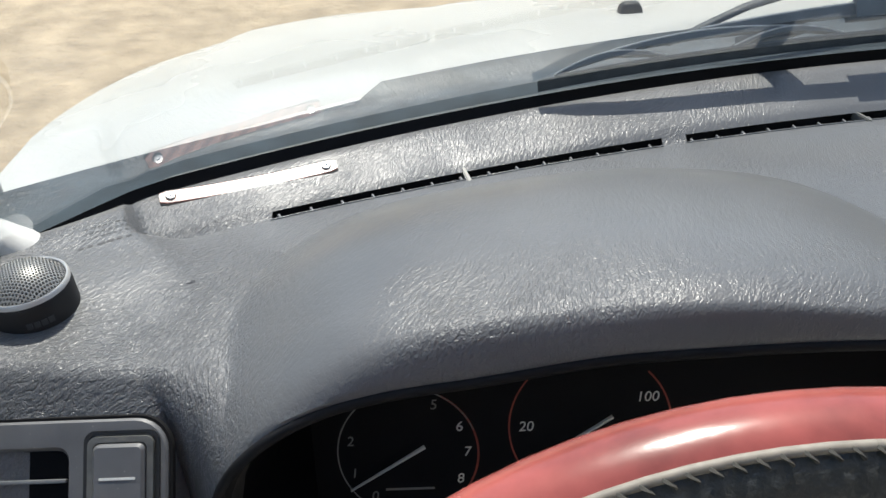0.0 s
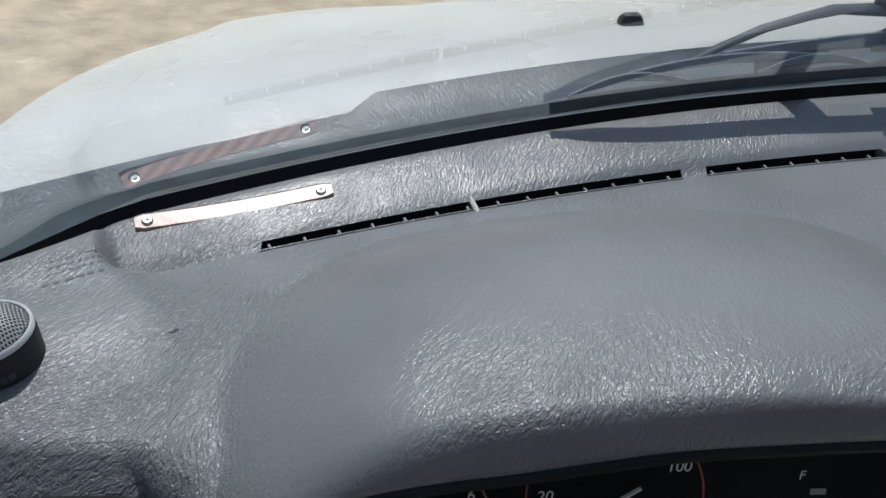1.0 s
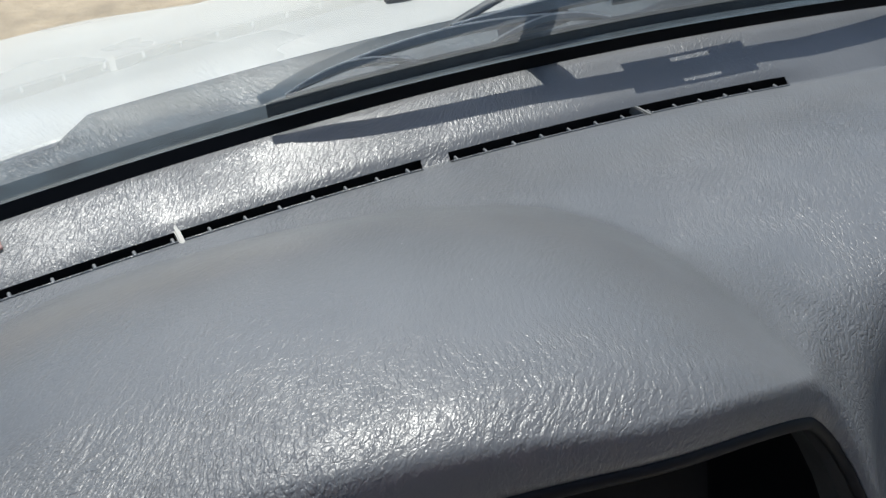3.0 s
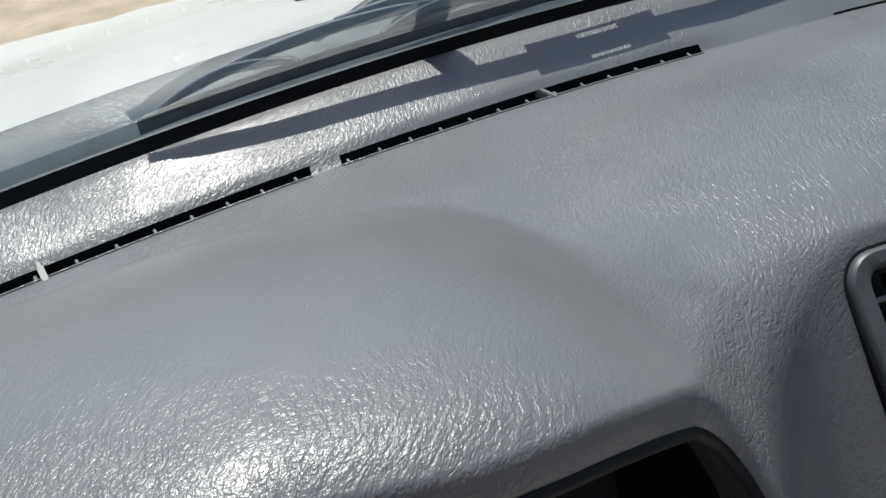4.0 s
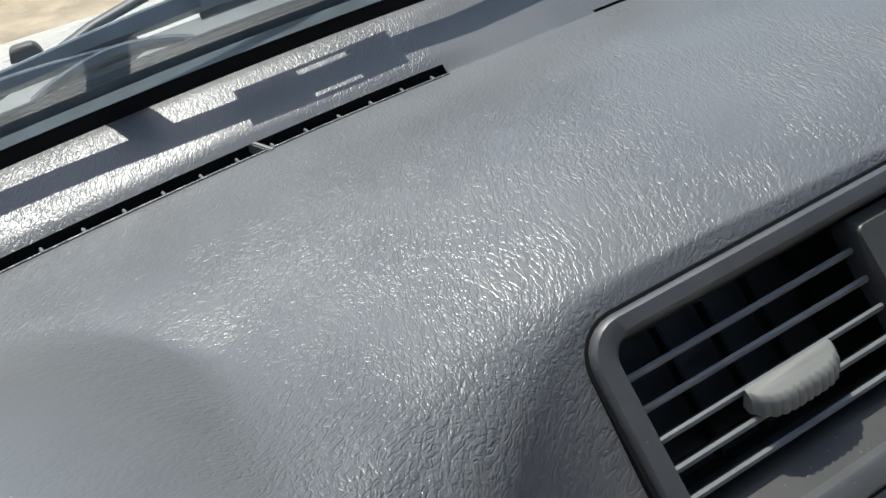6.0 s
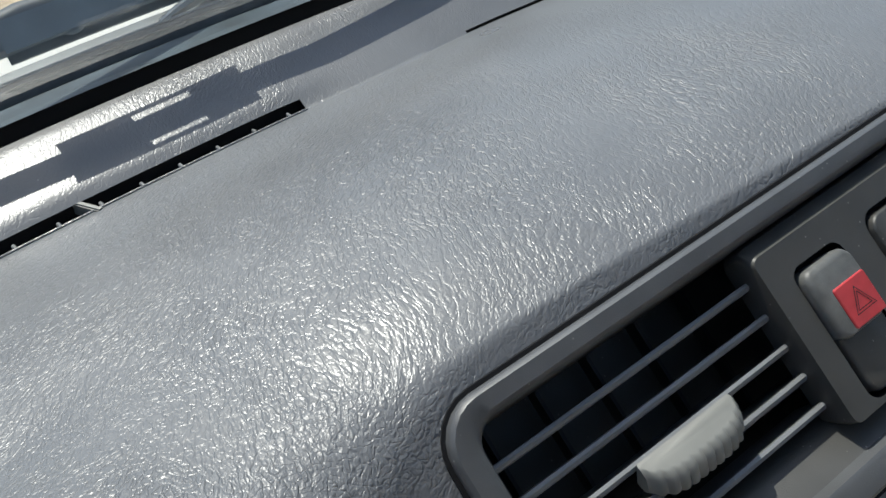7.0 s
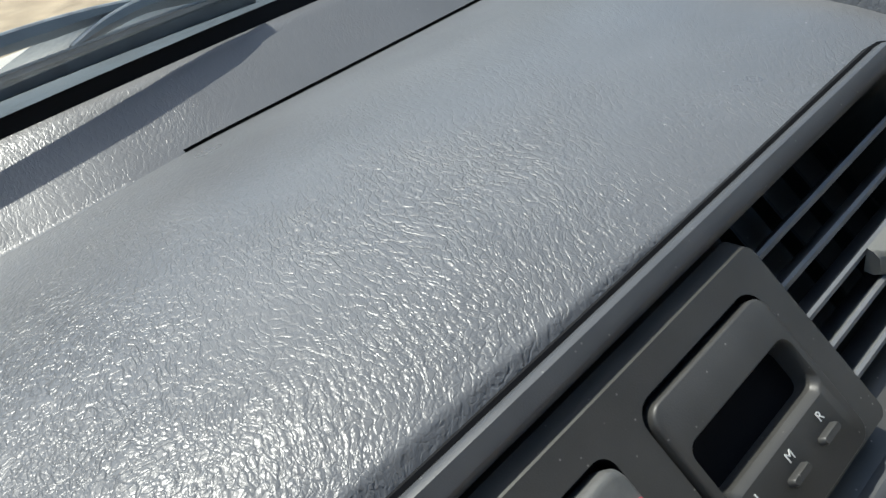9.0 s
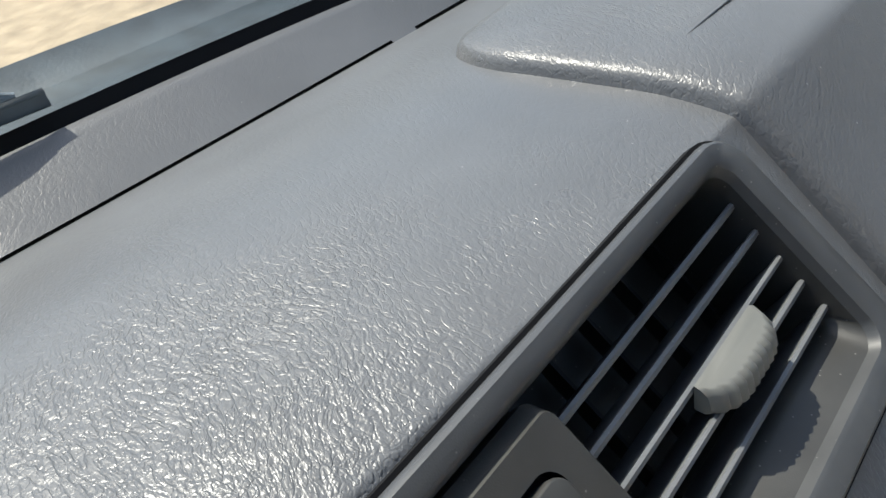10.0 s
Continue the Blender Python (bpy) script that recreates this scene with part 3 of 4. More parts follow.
def needle(cx, cv, angle, back, length, parent):
    bm = bmesh.new()
    w0, w1 = 0.0011, 0.0006
    m = on_dial(cx, cv, 0.004) @ Matrix.Rotation(radians(angle), 4, "Z")
    lo = [bm.verts.new(m @ Vector(p)) for p in ((-back, -w0, 0), (length, -w1, 0), (length, w1, 0), (-back, w0, 0))]
    hi = [bm.verts.new(m @ Vector(p)) for p in ((-back, -w0 * 0.4, 0.001), (length, -w1 * 0.4, 0.001), (length, w1 * 0.4, 0.001), (-back, w0 * 0.4, 0.001))]
    bm.faces.new(hi)
    for i in range(4):
        bm.faces.new((lo[i], lo[(i + 1) % 4], hi[(i + 1) % 4], hi[i]))
    return part("needle", bm, MARK, parent, "pale pointer at rest")


def numbers(cx, cv, r, words, size, parent):
    for text, a in words:
        # figures lost in the hood's shade get the darker print instead
        lettering("number", text, size, on_dial(cx + r * math.cos(radians(a)), cv + r * math.sin(radians(a)), 0.0008), MARK if text in ("6", "7", "8", "20", "100", "120", "F") else DIM, parent, shear=0.15)


tach = new("rev_counter")
tach.parent = cluster
tach["label"] = "rev counter with a red arc"
arc("scale_arc", -0.033, -0.008, 0.034, 235, 20, 0.0007, DIM, tach)
arc("red_arc", -0.033, -0.008, 0.034, 60, -42, 0.0010, RED_MARK, tach, "red warning arc")
needle(-0.033, -0.008, 211, 0.010, 0.033, tach)
numbers(-0.033, -0.008, 0.0285, (("0", 232), ("1", 200), ("2", 165), ("5", 62), ("6", 28), ("7", 0), ("8", -30)), 0.0072, tach)
part("print_bar", moved(block(-0.012, 0.012, -0.0006, 0.0006, 0, 0.0001, 0), on_dial(-0.033, -0.027, 0.0006)), DIM, tach)
speedo = new("speedometer")
speedo.parent = cluster
arc("scale_arc", 0.0545, 0.003, 0.0385, 225, 130, 0.0008, RED_MARK, speedo)
arc("red_arc", 0.0545, 0.003, 0.0385, 45, -40, 0.0009, RED_MARK, speedo)
needle(0.0545, 0.003, 212, 0.012, 0.037, speedo)
numbers(0.0545, 0.003, 0.0305, (("0", 222), ("20", 178), ("100", 28), ("120", -8)), 0.0072, speedo)
fuel = new("fuel_gauge")
fuel.parent = cluster
needle(0.135, -0.012, 165, 0.0, 0.020, fuel)
needle(0.150, -0.014, 40, 0.0, 0.020, fuel)
numbers(0.135, 0.012, 0.0, (("F", 0),), 0.006, fuel)
for i in range(3):
    part("tick", moved(block(-0.0035, 0.0035, -0.0015, 0.0015, 0, 0.0001, 0), on_dial(0.143, -0.010 + 0.007 * i, 0.0007)), DIM, fuel)

# ---- centre vents ----
u_axis = Vector((1, 0.0283, 0.0283)).normalized()
n_axis = Vector((0, -0.7071, 0.7071))
v_axis = n_axis.cross(u_axis).normalized()          # up the slope
PANEL_M = Matrix((u_axis, v_axis, n_axis)).transposed().to_4x4()
PANEL_M.translation = Vector((MID, 0.3015, 0.9535))


def on_panel(points):
    return [PANEL_M @ p for p in points]


def rect(x0, x1, s0, s1, r, c, k=6):
    """A rounded loop on the sloping face: x across the car, s down the slope, c out of the face."""
    return on_panel(rounded(x0 - MID, x1 - MID, -s1, -s0, r, c, k))


def frame_of(loops):
    return sheet(loops, closed=True)


vents = thing("center_vents", "dark grey plastic vent panel with two louvred outlets, dusty", "air vent")
part("gasket", frame_of([rect(0.3016, 0.6142, -0.0106, 0.0760, 0.0145, -0.002), rect(0.3018, 0.6140, -0.0104, 0.0758, 0.0145, 0.0012), rect(0.3045, 0.6115, -0.0080, 0.0730, 0.0120, 0.0012), rect(0.3046, 0.6114, -0.0079, 0.0729, 0.012, -0.006)]), RUBBER, vents, "black gap round the bezel")
part("bezel", frame_of([rect(0.3030, 0.6128, -0.0092, 0.0740, 0.0130, -0.006), rect(0.3030, 0.6128, -0.0092, 0.0740, 0.0130, 0.0022),
                        rect(0.3034, 0.6124, -0.0087, 0.0736, 0.0126, 0.0036), rect(0.3044, 0.6112, -0.0078, 0.0725, 0.0118, 0.0045),
                        rect(0.3094, 0.6046, -0.0036, 0.0668, 0.0088, 0.0045), rect(0.3108, 0.6026, -0.0026, 0.0654, 0.0076, 0.0037),
                        rect(0.3117, 0.6016, -0.0012, 0.0642, 0.0068, 0.0006)]), BEZEL, vents, "dark grey bezel with rounded corners")
# the wall's darker plastic stands for the top rail's shadow
part("cavity_wall", frame_of([rect(0.3117, 0.6016, -0.0012, 0.0642, 0.0068, 0.0006), rect(0.3121, 0.6016, 0.0000, 0.0565, 0.0060, -0.0060), rect(0.3125, 0.6016, 0.0008, 0.0540, 0.0060, -0.0090),
                              rect(0.3130, 0.6012, 0.0020, 0.0525, 0.0060, -0.0360)]), PANEL, vents, "dusty inner wall, darkened for the top rail's shadow")
back = bmesh.new()
back.faces.new([back.verts.new(p) for p in rect(0.312, 0.606, 0.001, 0.055, 0.004, -0.0355)])
part("cavity_back", back, PANEL, vents)
for side, (x0, x1) in enumerate(((0.3128, 0.4105), (0.5050, 0.6012))):
    outlet = new("outlet")
    outlet.parent = vents
    outlet["label"] = "air outlet with five fixed louvres and a sliding tab"
    for i, s in enumerate((0.0102, 0.0203, 0.0303, 0.0398, 0.0493)):
        rows = []
        profile = [(-0.0004, -0.0016), (-0.0002, -0.0004), (0.0008, 0.0002), (0.0018, -0.0004), (0.0020, -0.0016), (0.0016, -0.0060), (0.0022, -0.022), (0.0010, -0.022), (0.0, -0.0060)]
        for x in (x0, x1):
            rows.append([PANEL_M @ Vector((x - MID, -s - 0.0007 + a + 0.24 * c, c - 0.0030)) for a, c in profile])
        bm = sheet(rows, closed=True)
        cap(bm, 0, 9)
        cap(bm, 9, 9)
        part("louvre", bm, FIN, outlet)
    # upright vanes behind
    for i in range(5):
        x = x0 + (x1 - x0) * (i + 0.5) / 5
        bm = sheet([[PANEL_M @ Vector((x - MID + dx, -s, c)) for dx, c in ((-0.0006, -0.033), (-0.0006, -0.027), (0.0006, -0.027), (0.0006, -0.033))] for s in (0.004, 0.051)], closed=True)
        part("vane", bm, BLACK, outlet)
    # sliding tab with a ribbed curved front
    cx = 0.3615 if side == 0 else 0.5585
    outline = [(-0.0168, -0.004), (-0.0172, 0.0006)]
    n = 89
    for i in range(n):
        f = -1 + 2 * i / (n - 1)
        ridge = 0.0008 * abs(math.sin(math.pi * 5.5 * (f + 1)))
        outline.append((0.0167 * f, 0.0010 + 0.0052 * (1 - abs(f) ** 4.5) + ridge))
    outline += [(0.0172, 0.0006), (0.0168, -0.004)]
    rows = []
    for t, grow in ((0.0038, -0.0036), (0.0034, -0.0026), (0.0018, -0.0008), (-0.0024, 0.0), (-0.0036, -0.0006), (-0.0042, -0.0018)):
        # across, towards the driver, and upright thickness
        rows.append([PANEL_M @ Vector((cx - MID + x, -0.0350 + 0.7071 * (t - (d + (grow if d > 0 else 0))), -0.001 + 0.7071 * (t + d + (grow if d > 0 else 0)))) for x, d in outline])
    bm = sheet(rows)
    cap(bm, 0, len(outline))
    cap(bm, 5 * len(outline), len(outline))
    part("tab", bm, TAB, outlet, "pale grey ribbed sliding tab")

# panel between the outlets
panel_plate = thing("switch_panel", "matt black panel between the vents holding switch and clock", "panel")
outer = rect(0.4052, 0.5036, 0.0040, 0.0568, 0.0028, 0.0)
part("plate", frame_of([rect(0.4048, 0.5040, 0.0002, 0.0572, 0.0050, -0.0120), rect(0.4048, 0.5040, 0.0004, 0.0572, 0.0030, -0.0044), rect(0.4050, 0.5038, 0.0036, 0.0570, 0.0030, -0.0006), outer]), PANEL, panel_plate, "bevelled edge of the panel")
HOLES = [(0.4140, 0.4352, 0.0124, 0.0552, 0.0042), (0.4464, 0.4950, 0.0114, 0.0562, 0.0054)]
face = bmesh.new()
for ring in [outer] + [rect(*h, 0.0) for h in HOLES]:
    vs = [face.verts.new(p) for p in ring]
    for a, b in zip(vs, vs[1:] + vs[:1]):
        face.edges.new((a, b))
bmesh.ops.triangle_fill(face, use_beauty=True, edges=face.edges[:], normal=n_axis)
part("plate_face", face, PANEL, panel_plate, smooth=False)

hazard = thing("hazard_switch", "grey rocker switch with a red cap and triangle", "switch")
part("well", frame_of([rect(*HOLES[0], 0.0), rect(*HOLES[0], -0.0070), rect(0.4200, 0.4300, 0.0200, 0.0480, 0.004, -0.0070)]), PIT, hazard, "black gap round the switch")
rows = [rect(0.4162, 0.4348, 0.0150, 0.0542, 0.0040, -0.006), rect(0.4162, 0.4348, 0.0150, 0.0542, 0.0040, -0.0012), rect(0.4168, 0.4342, 0.0156, 0.0536, 0.0036, -0.0003), rect(0.4174, 0.4336, 0.0162, 0.0530, 0.003, 0.0)]
bm = frame_of(rows)
cap(bm, 3 * len(rows[0]), len(rows[0]))
part("lower_rocker", bm, PANEL, hazard, "dark lower half of the rocker")
rows = [rect(0.4152, 0.4342, 0.0146, 0.0368, 0.0036, -0.004), rect(0.4152, 0.4342, 0.0146, 0.0368, 0.0036, 0.0012), rect(0.4157, 0.4339, 0.0154, 0.0364, 0.0033, 0.0024), rect(0.4166, 0.4335, 0.0168, 0.0360, 0.003, 0.0030)]
bm = frame_of(rows)
cap(bm, 3 * len(rows[0]), len(rows[0]))
part("rocker_top", bm, KEY, hazard, "worn grey raised end")
rows = [rect(0.4203, 0.4334, 0.0229, 0.0356, 0.0008, 0.0016), rect(0.4203, 0.4334, 0.0229, 0.0356, 0.0008, 0.0034), rect(0.4206, 0.4331, 0.0232, 0.0353, 0.0006, 0.0037)]
bm = frame_of(rows)
cap(bm, 2 * len(rows[0]), len(rows[0]))
red_cap = part("red_cap", bm, RED, hazard, "flat red cap")


def triangle(r, width, c):
    bm = bmesh.new()
    pts = [Vector((0.4268 - MID + q * math.sin(radians(a)), -0.0300 + q * math.cos(radians(a)), c)) for q in (r, r - width) for a in (0, 120, 240)]
    vs = [bm.verts.new(PANEL_M @ p) for p in pts]
    for i in range(3):
        bm.faces.new((vs[i], vs[(i + 1) % 3], vs[3 + (i + 1) % 3], vs[3 + i]))
    return bm


part("triangle", triangle(0.0050, 0.0005, 0.0039), DARK_MARK, red_cap, smooth=False)
part("triangle", triangle(0.0034, 0.0005, 0.0039), DARK_MARK, red_cap, smooth=False)

clock = thing("clock", "dark digital clock with a sunken blank display and three keys", "clock")
part("gap", frame_of([rect(*HOLES[1], 0.0), rect(*HOLES[1], -0.0050), rect(0.4520, 0.4890, 0.0160, 0.0220, 0.002, -0.0050)]), PIT, clock, "black gap round the clock")
part("case", frame_of([rect(0.4476, 0.4946, 0.0134, 0.0558, 0.0044, -0.0045), rect(0.4476, 0.4946, 0.0134, 0.0558, 0.0044, 0.0008), rect(0.4479, 0.4943, 0.0137, 0.0555, 0.0042, 0.0014),
                       rect(0.4483, 0.4939, 0.0141, 0.0551, 0.0040, 0.0017), rect(0.4500, 0.4922, 0.0245, 0.0402, 0.0034, 0.0017), rect(0.4503, 0.4919, 0.0248, 0.0396, 0.0034, 0.0012), rect(0.4506, 0.4916, 0.0250, 0.0386, 0.0032, -0.0004)]), PANEL, clock)
part("recess", frame_of([rect(0.4506, 0.4916, 0.0250, 0.0386, 0.0032, -0.0004), rect(0.4510, 0.4912, 0.0256, 0.0380, 0.003, -0.0030), rect(0.4522, 0.4900, 0.0300, 0.0392, 0.002, -0.0160)]), PANEL, clock, "dark sunken recess")
show = bmesh.new()
show.faces.new([show.verts.new(p) for p in rect(0.4512, 0.4910, 0.0280, 0.0395, 0.001, -0.0155)])
part("display", show, PIT, clock, "blank dark display")
for text, x in (("H", 0.4552), ("M", 0.4700), ("R", 0.4842)):
    lettering("letter", text, 0.0034, PANEL_M @ Matrix.Translation((x - MID, -0.0432, 0.0020)), MARK, clock, "small white letter")
    rows = [rect(x - 0.0052, x + 0.0022, 0.0460, 0.0482, 0.0010, 0.0010), rect(x - 0.0052, x + 0.0022, 0.0460, 0.0482, 0.0010, 0.0030), rect(x - 0.0048, x + 0.0018, 0.0464, 0.0479, 0.0007, 0.0037)]
    bm = frame_of(rows)
    cap(bm, 2 * len(rows[0]), len(rows[0]))
    part("key", bm, PANEL, clock)

# the panel stands level with the bezel's rail
for ob in (panel_plate, hazard, clock):
    ob.location = n_axis * 0.0034

# ---- driver's outer vent and dimmer switch ----
LEFT_N = Vector((0, -math.sin(radians(48)), math.cos(radians(48))))
LEFT_M = Matrix((Vector((1, 0, 0)), LEFT_N.cross(Vector((1, 0, 0))), LEFT_N)).transposed().to_4x4()
LEFT_M = LEFT_M @ Matrix.Diagonal((0.87, 0.87, 0.87, 1))
LEFT_M.translation = Vector((-0.0035, 0.2420, 0.9845))


def lrect(x0, x1, s0, s1, r, c, k=6):
    return [LEFT_M @ p for p in rounded(x0, x1, -s1, -s0, r, c, k)]


side_vent = thing("side_vent", "grey driver's outer air vent set in the dashboard", "air vent")
part("gasket", frame_of([lrect(-0.300, -0.1305, 0.0250, 0.115, 0.016, 0.0), lrect(-0.300, -0.1308, 0.0254, 0.115, 0.016, 0.0026), lrect(-0.298, -0.1335, 0.0275, 0.113, 0.014, 0.0024)]), RUBBER, side_vent)
part("bezel", frame_of([lrect(-0.299, -0.1325, 0.0266, 0.114, 0.0145, 0.0), lrect(-0.299, -0.1325, 0.0266, 0.114, 0.0145, 0.0036), lrect(-0.298, -0.1335, 0.0276, 0.113, 0.0138, 0.0048), lrect(-0.29, -0.1365, 0.032, 0.108, 0.012, 0.0050),
                        lrect(-0.270, -0.1765, 0.038, 0.095, 0.006, 0.0048), lrect(-0.269, -0.1773, 0.039, 0.094, 0.006, 0.0035), lrect(-0.268, -0.1780, 0.040, 0.093, 0.006, 0.0008)]), PLASTIC, side_vent)
# flat near-black sheet at rim level: the vent's deep shade is painted
vent_shade = bmesh.new()
vent_shade.faces.new([vent_shade.verts.new(p) for p in lrect(-0.268, -0.1775, 0.040, 0.093, 0.006, 0.0012)])
part("shade_sheet", vent_shade, PIT, side_vent, smooth=False)
for i in range(4):
    s = 0.053 + 0.0115 * i
    part("louvre", moved(block(-0.268, -0.1785, -s - 0.0008, -s + 0.0008, 0.0014, 0.0042, 0.0004), LEFT_M), FIN, side_vent)
switch = thing("dimmer_switch", "grey upright rocker switch beside the outer vent", "switch")
part("well", frame_of([lrect(-0.1695, -0.1355, 0.0315, 0.090, 0.005, 0.0040), lrect(-0.1695, -0.1355, 0.0315, 0.090, 0.005, 0.0062), lrect(-0.1678, -0.1372, 0.0333, 0.088, 0.004, 0.0060), lrect(-0.1676, -0.1374, 0.0335, 0.0878, 0.004, 0.0030)]), BLACK, switch)
part("surround", frame_of([lrect(-0.1674, -0.1376, 0.0337, 0.088, 0.004, 0.003), lrect(-0.1672, -0.1378, 0.0341, 0.088, 0.0038, 0.0078), lrect(-0.1645, -0.1405, 0.0365, 0.086, 0.003, 0.0080), lrect(-0.1642, -0.1408, 0.0369, 0.086, 0.003, 0.0050)]), KEY, switch)
rows = [lrect(-0.1640, -0.1410, 0.0371, 0.085, 0.003, 0.004), lrect(-0.1640, -0.1410, 0.0371, 0.085, 0.003, 0.0090), lrect(-0.1628, -0.1422, 0.0385, 0.084, 0.002, 0.0105)]
bm = frame_of(rows)
cap(bm, 2 * len(rows[0]), len(rows[0]))
key = part("rocker", bm, PLASTIC, switch)
part("mark_line", moved(block(-0.1605, -0.1445, -0.0524, -0.0514, 0.0105, 0.0108, 0), LEFT_M), MARK, key, "thin pale line", False)

# ---- things on the dashboard ----
def id_plate():
    """A slim lacquered plate, held by a rivet at each end, lying in the channel under the glass."""
    a, b = Vector((-0.167, 0.3990, 0)), Vector((-0.082, 0.4300, 0))
    b.z = z_top(b.x, b.y) + 0.0014
    a.z = b.z
    holder = thing("identification_plate", "slim red fibre-weave plate riveted to the dashboard, shining in the sun", "plate")
    n_rows, half_wide = 24, 0.0052
    mid = (a + b) / 2
    half = (b - a).length / 2
    flat = Vector(((b - a).x, (b - a).y, 0)).normalized()

    def facing(t):
        """The plate follows the sweep of the channel: its face turns a little along its length."""
        return Vector((0.19 - 0.06 * t, -0.275, 0.95)).normalized()

    def spine(t):
        """The middle line, sagging where the channel is lowest."""
        return mid + flat * (2 * t - 1) * (half + 0.006) + Vector((0, 0, 0.0016 * ((2 * t - 1) ** 2) - 0.0008 - 0.0026 * (t - 0.5)))

    def at(t):
        w = facing(t)
        u = (spine(t + 0.01) - spine(t - 0.01)).normalized()
        u = (u - w * u.dot(w)).normalized()
        m = Matrix((u, w.cross(u), w)).transposed().to_4x4()
        m.translation = spine(t)
        return m

    def slab(grow, layers):
        rows = []
        for i in range(n_rows + 1):
            t = i / n_rows
            r = half_wide + grow - 0.0014 * max(0.0, 1 - min(t, 1 - t) * n_rows / 1.0)
            sec = [Vector((0, side * (r - inset), c)) for side, order in ((-1, layers), (1, layers[::-1])) for inset, c in order]
            rows.append([at(t) @ p for p in sec])
        bm = sheet(rows, closed=True)
        cap(bm, 0, len(rows[0]))
        cap(bm, n_rows * len(rows[0]), len(rows[0]))
        return bm

    part("plate", slab(0.0, [(0, -0.002), (0, 0.0), (0.0004, 0.0006), (0.0009, 0.0008)]), WEAVE, holder, smooth=False)
    part("backing", slab(0.0008, [(0, -0.0030), (0, -0.0002), (0.0006, 0.0002)]), PANEL, holder, "dark backing edge")
    for t in (0.06, 0.94):
        rivet = turned([(0.0029, 0.0004), (0.0028, 0.0010), (0.0022, 0.0016), (0.0011, 0.0017), (0.0009, 0.0011), (0.0002, 0.0009)], 20)
        part("rivet", moved(rivet, at(t) @ Matrix.Translation((0, 0, 0.0004))), STEEL, holder, "domed metal rivet")
    return holder


id_plate()


def tweeter():
    """A round dash speaker: black cup, satin ring, and a domed grille of drilled holes."""
    x, y = -0.1890, 0.2785
    z = z_top(x, y) - 0.0055
    holder = thing("tweeter_speaker", "round black dash tweeter with a satin ring and domed metal grille", "speaker")
    m = Matrix.Translation((x, y, z - 0.001)) @ Matrix.Diagonal((0.70, 0.70, 1.08, 1))
    part("cup", moved(turned([(0.0002, -0.008), (0.0255, -0.008), (0.0268, 0.0015), (0.0268, 0.0140), (0.0262, 0.0165), (0.0250, 0.0175), (0.023, 0.0172)], 64), m), BLACK, holder)
    part("ring", moved(turned([(0.0264, 0.0166), (0.0262, 0.0182), (0.0254, 0.0188), (0.0244, 0.0184), (0.0240, 0.0172)], 64), m), SILVER, holder, "satin grey ring")
    # grille: a dome of small round holes in a triangular lattice
    r_base, rise, pitch = 0.0244, 0.0085, 0.0020

    def dome(px, py):
        q = (px * px + py * py) / (r_base * r_base)
        return m @ Vector((px, py, 0.0174 + rise * (1 - q) * (1 + 0.25 * q)))

    bm = bmesh.new()
    span = int(r_base / pitch) + 2
    for row in range(-span - 2, span + 3):
        for col in range(-span, span + 1):
            px, py = pitch * (col + 0.5 * (row % 2)), pitch * 0.866 * row
            if math.hypot(px, py) > r_base - 0.0006:
                continue
            outer, inner, deep_in = [], [], []
            for k in range(6):
                a = radians(60 * k + 30)
                outer.append(bm.verts.new(dome(px + 0.577 * pitch * math.cos(a), py + 0.577 * pitch * math.sin(a))))
                p = dome(px + 0.40 * pitch * math.cos(a), py + 0.40 * pitch * math.sin(a))
                inner.append(bm.verts.new(p))
                deep_in.append(bm.verts.new(p - Vector((0, 0, 0.0008))))
            for k in range(6):
                bm.faces.new((outer[k], outer[(k + 1) % 6], inner[(k + 1) % 6], inner[k]))
                bm.faces.new((inner[k], inner[(k + 1) % 6], deep_in[(k + 1) % 6], deep_in[k]))
    part("grille", bm, MESH, holder, "perforated domed metal grille", False)
    rows = []
    for i in range(7):
        r = r_base * (1 - i / 6.2)
        rows.append([dome(r * math.cos(2 * math.pi * j / 40), r * math.sin(2 * math.pi * j / 40)) - Vector((0, 0, 0.0012)) for j in range(40)])
    part("diaphragm", sheet(rows, closed=True), BLACK, holder)
    for i in range(4):
        a = radians(-70 + 9 * i)
        bar = moved(block(-0.0017, 0.0017, -0.0004, 0.0004, -0.0013, 0.0013, 0), m @ pose(0.0270 * math.cos(a), 0.0270 * math.sin(a), 0.0085, 0, 0, math.degrees(a) + 90))
        part("letter_bar", bar, PRINT, holder, "faint grey lettering" if i == 0 else "", False)


tweeter()


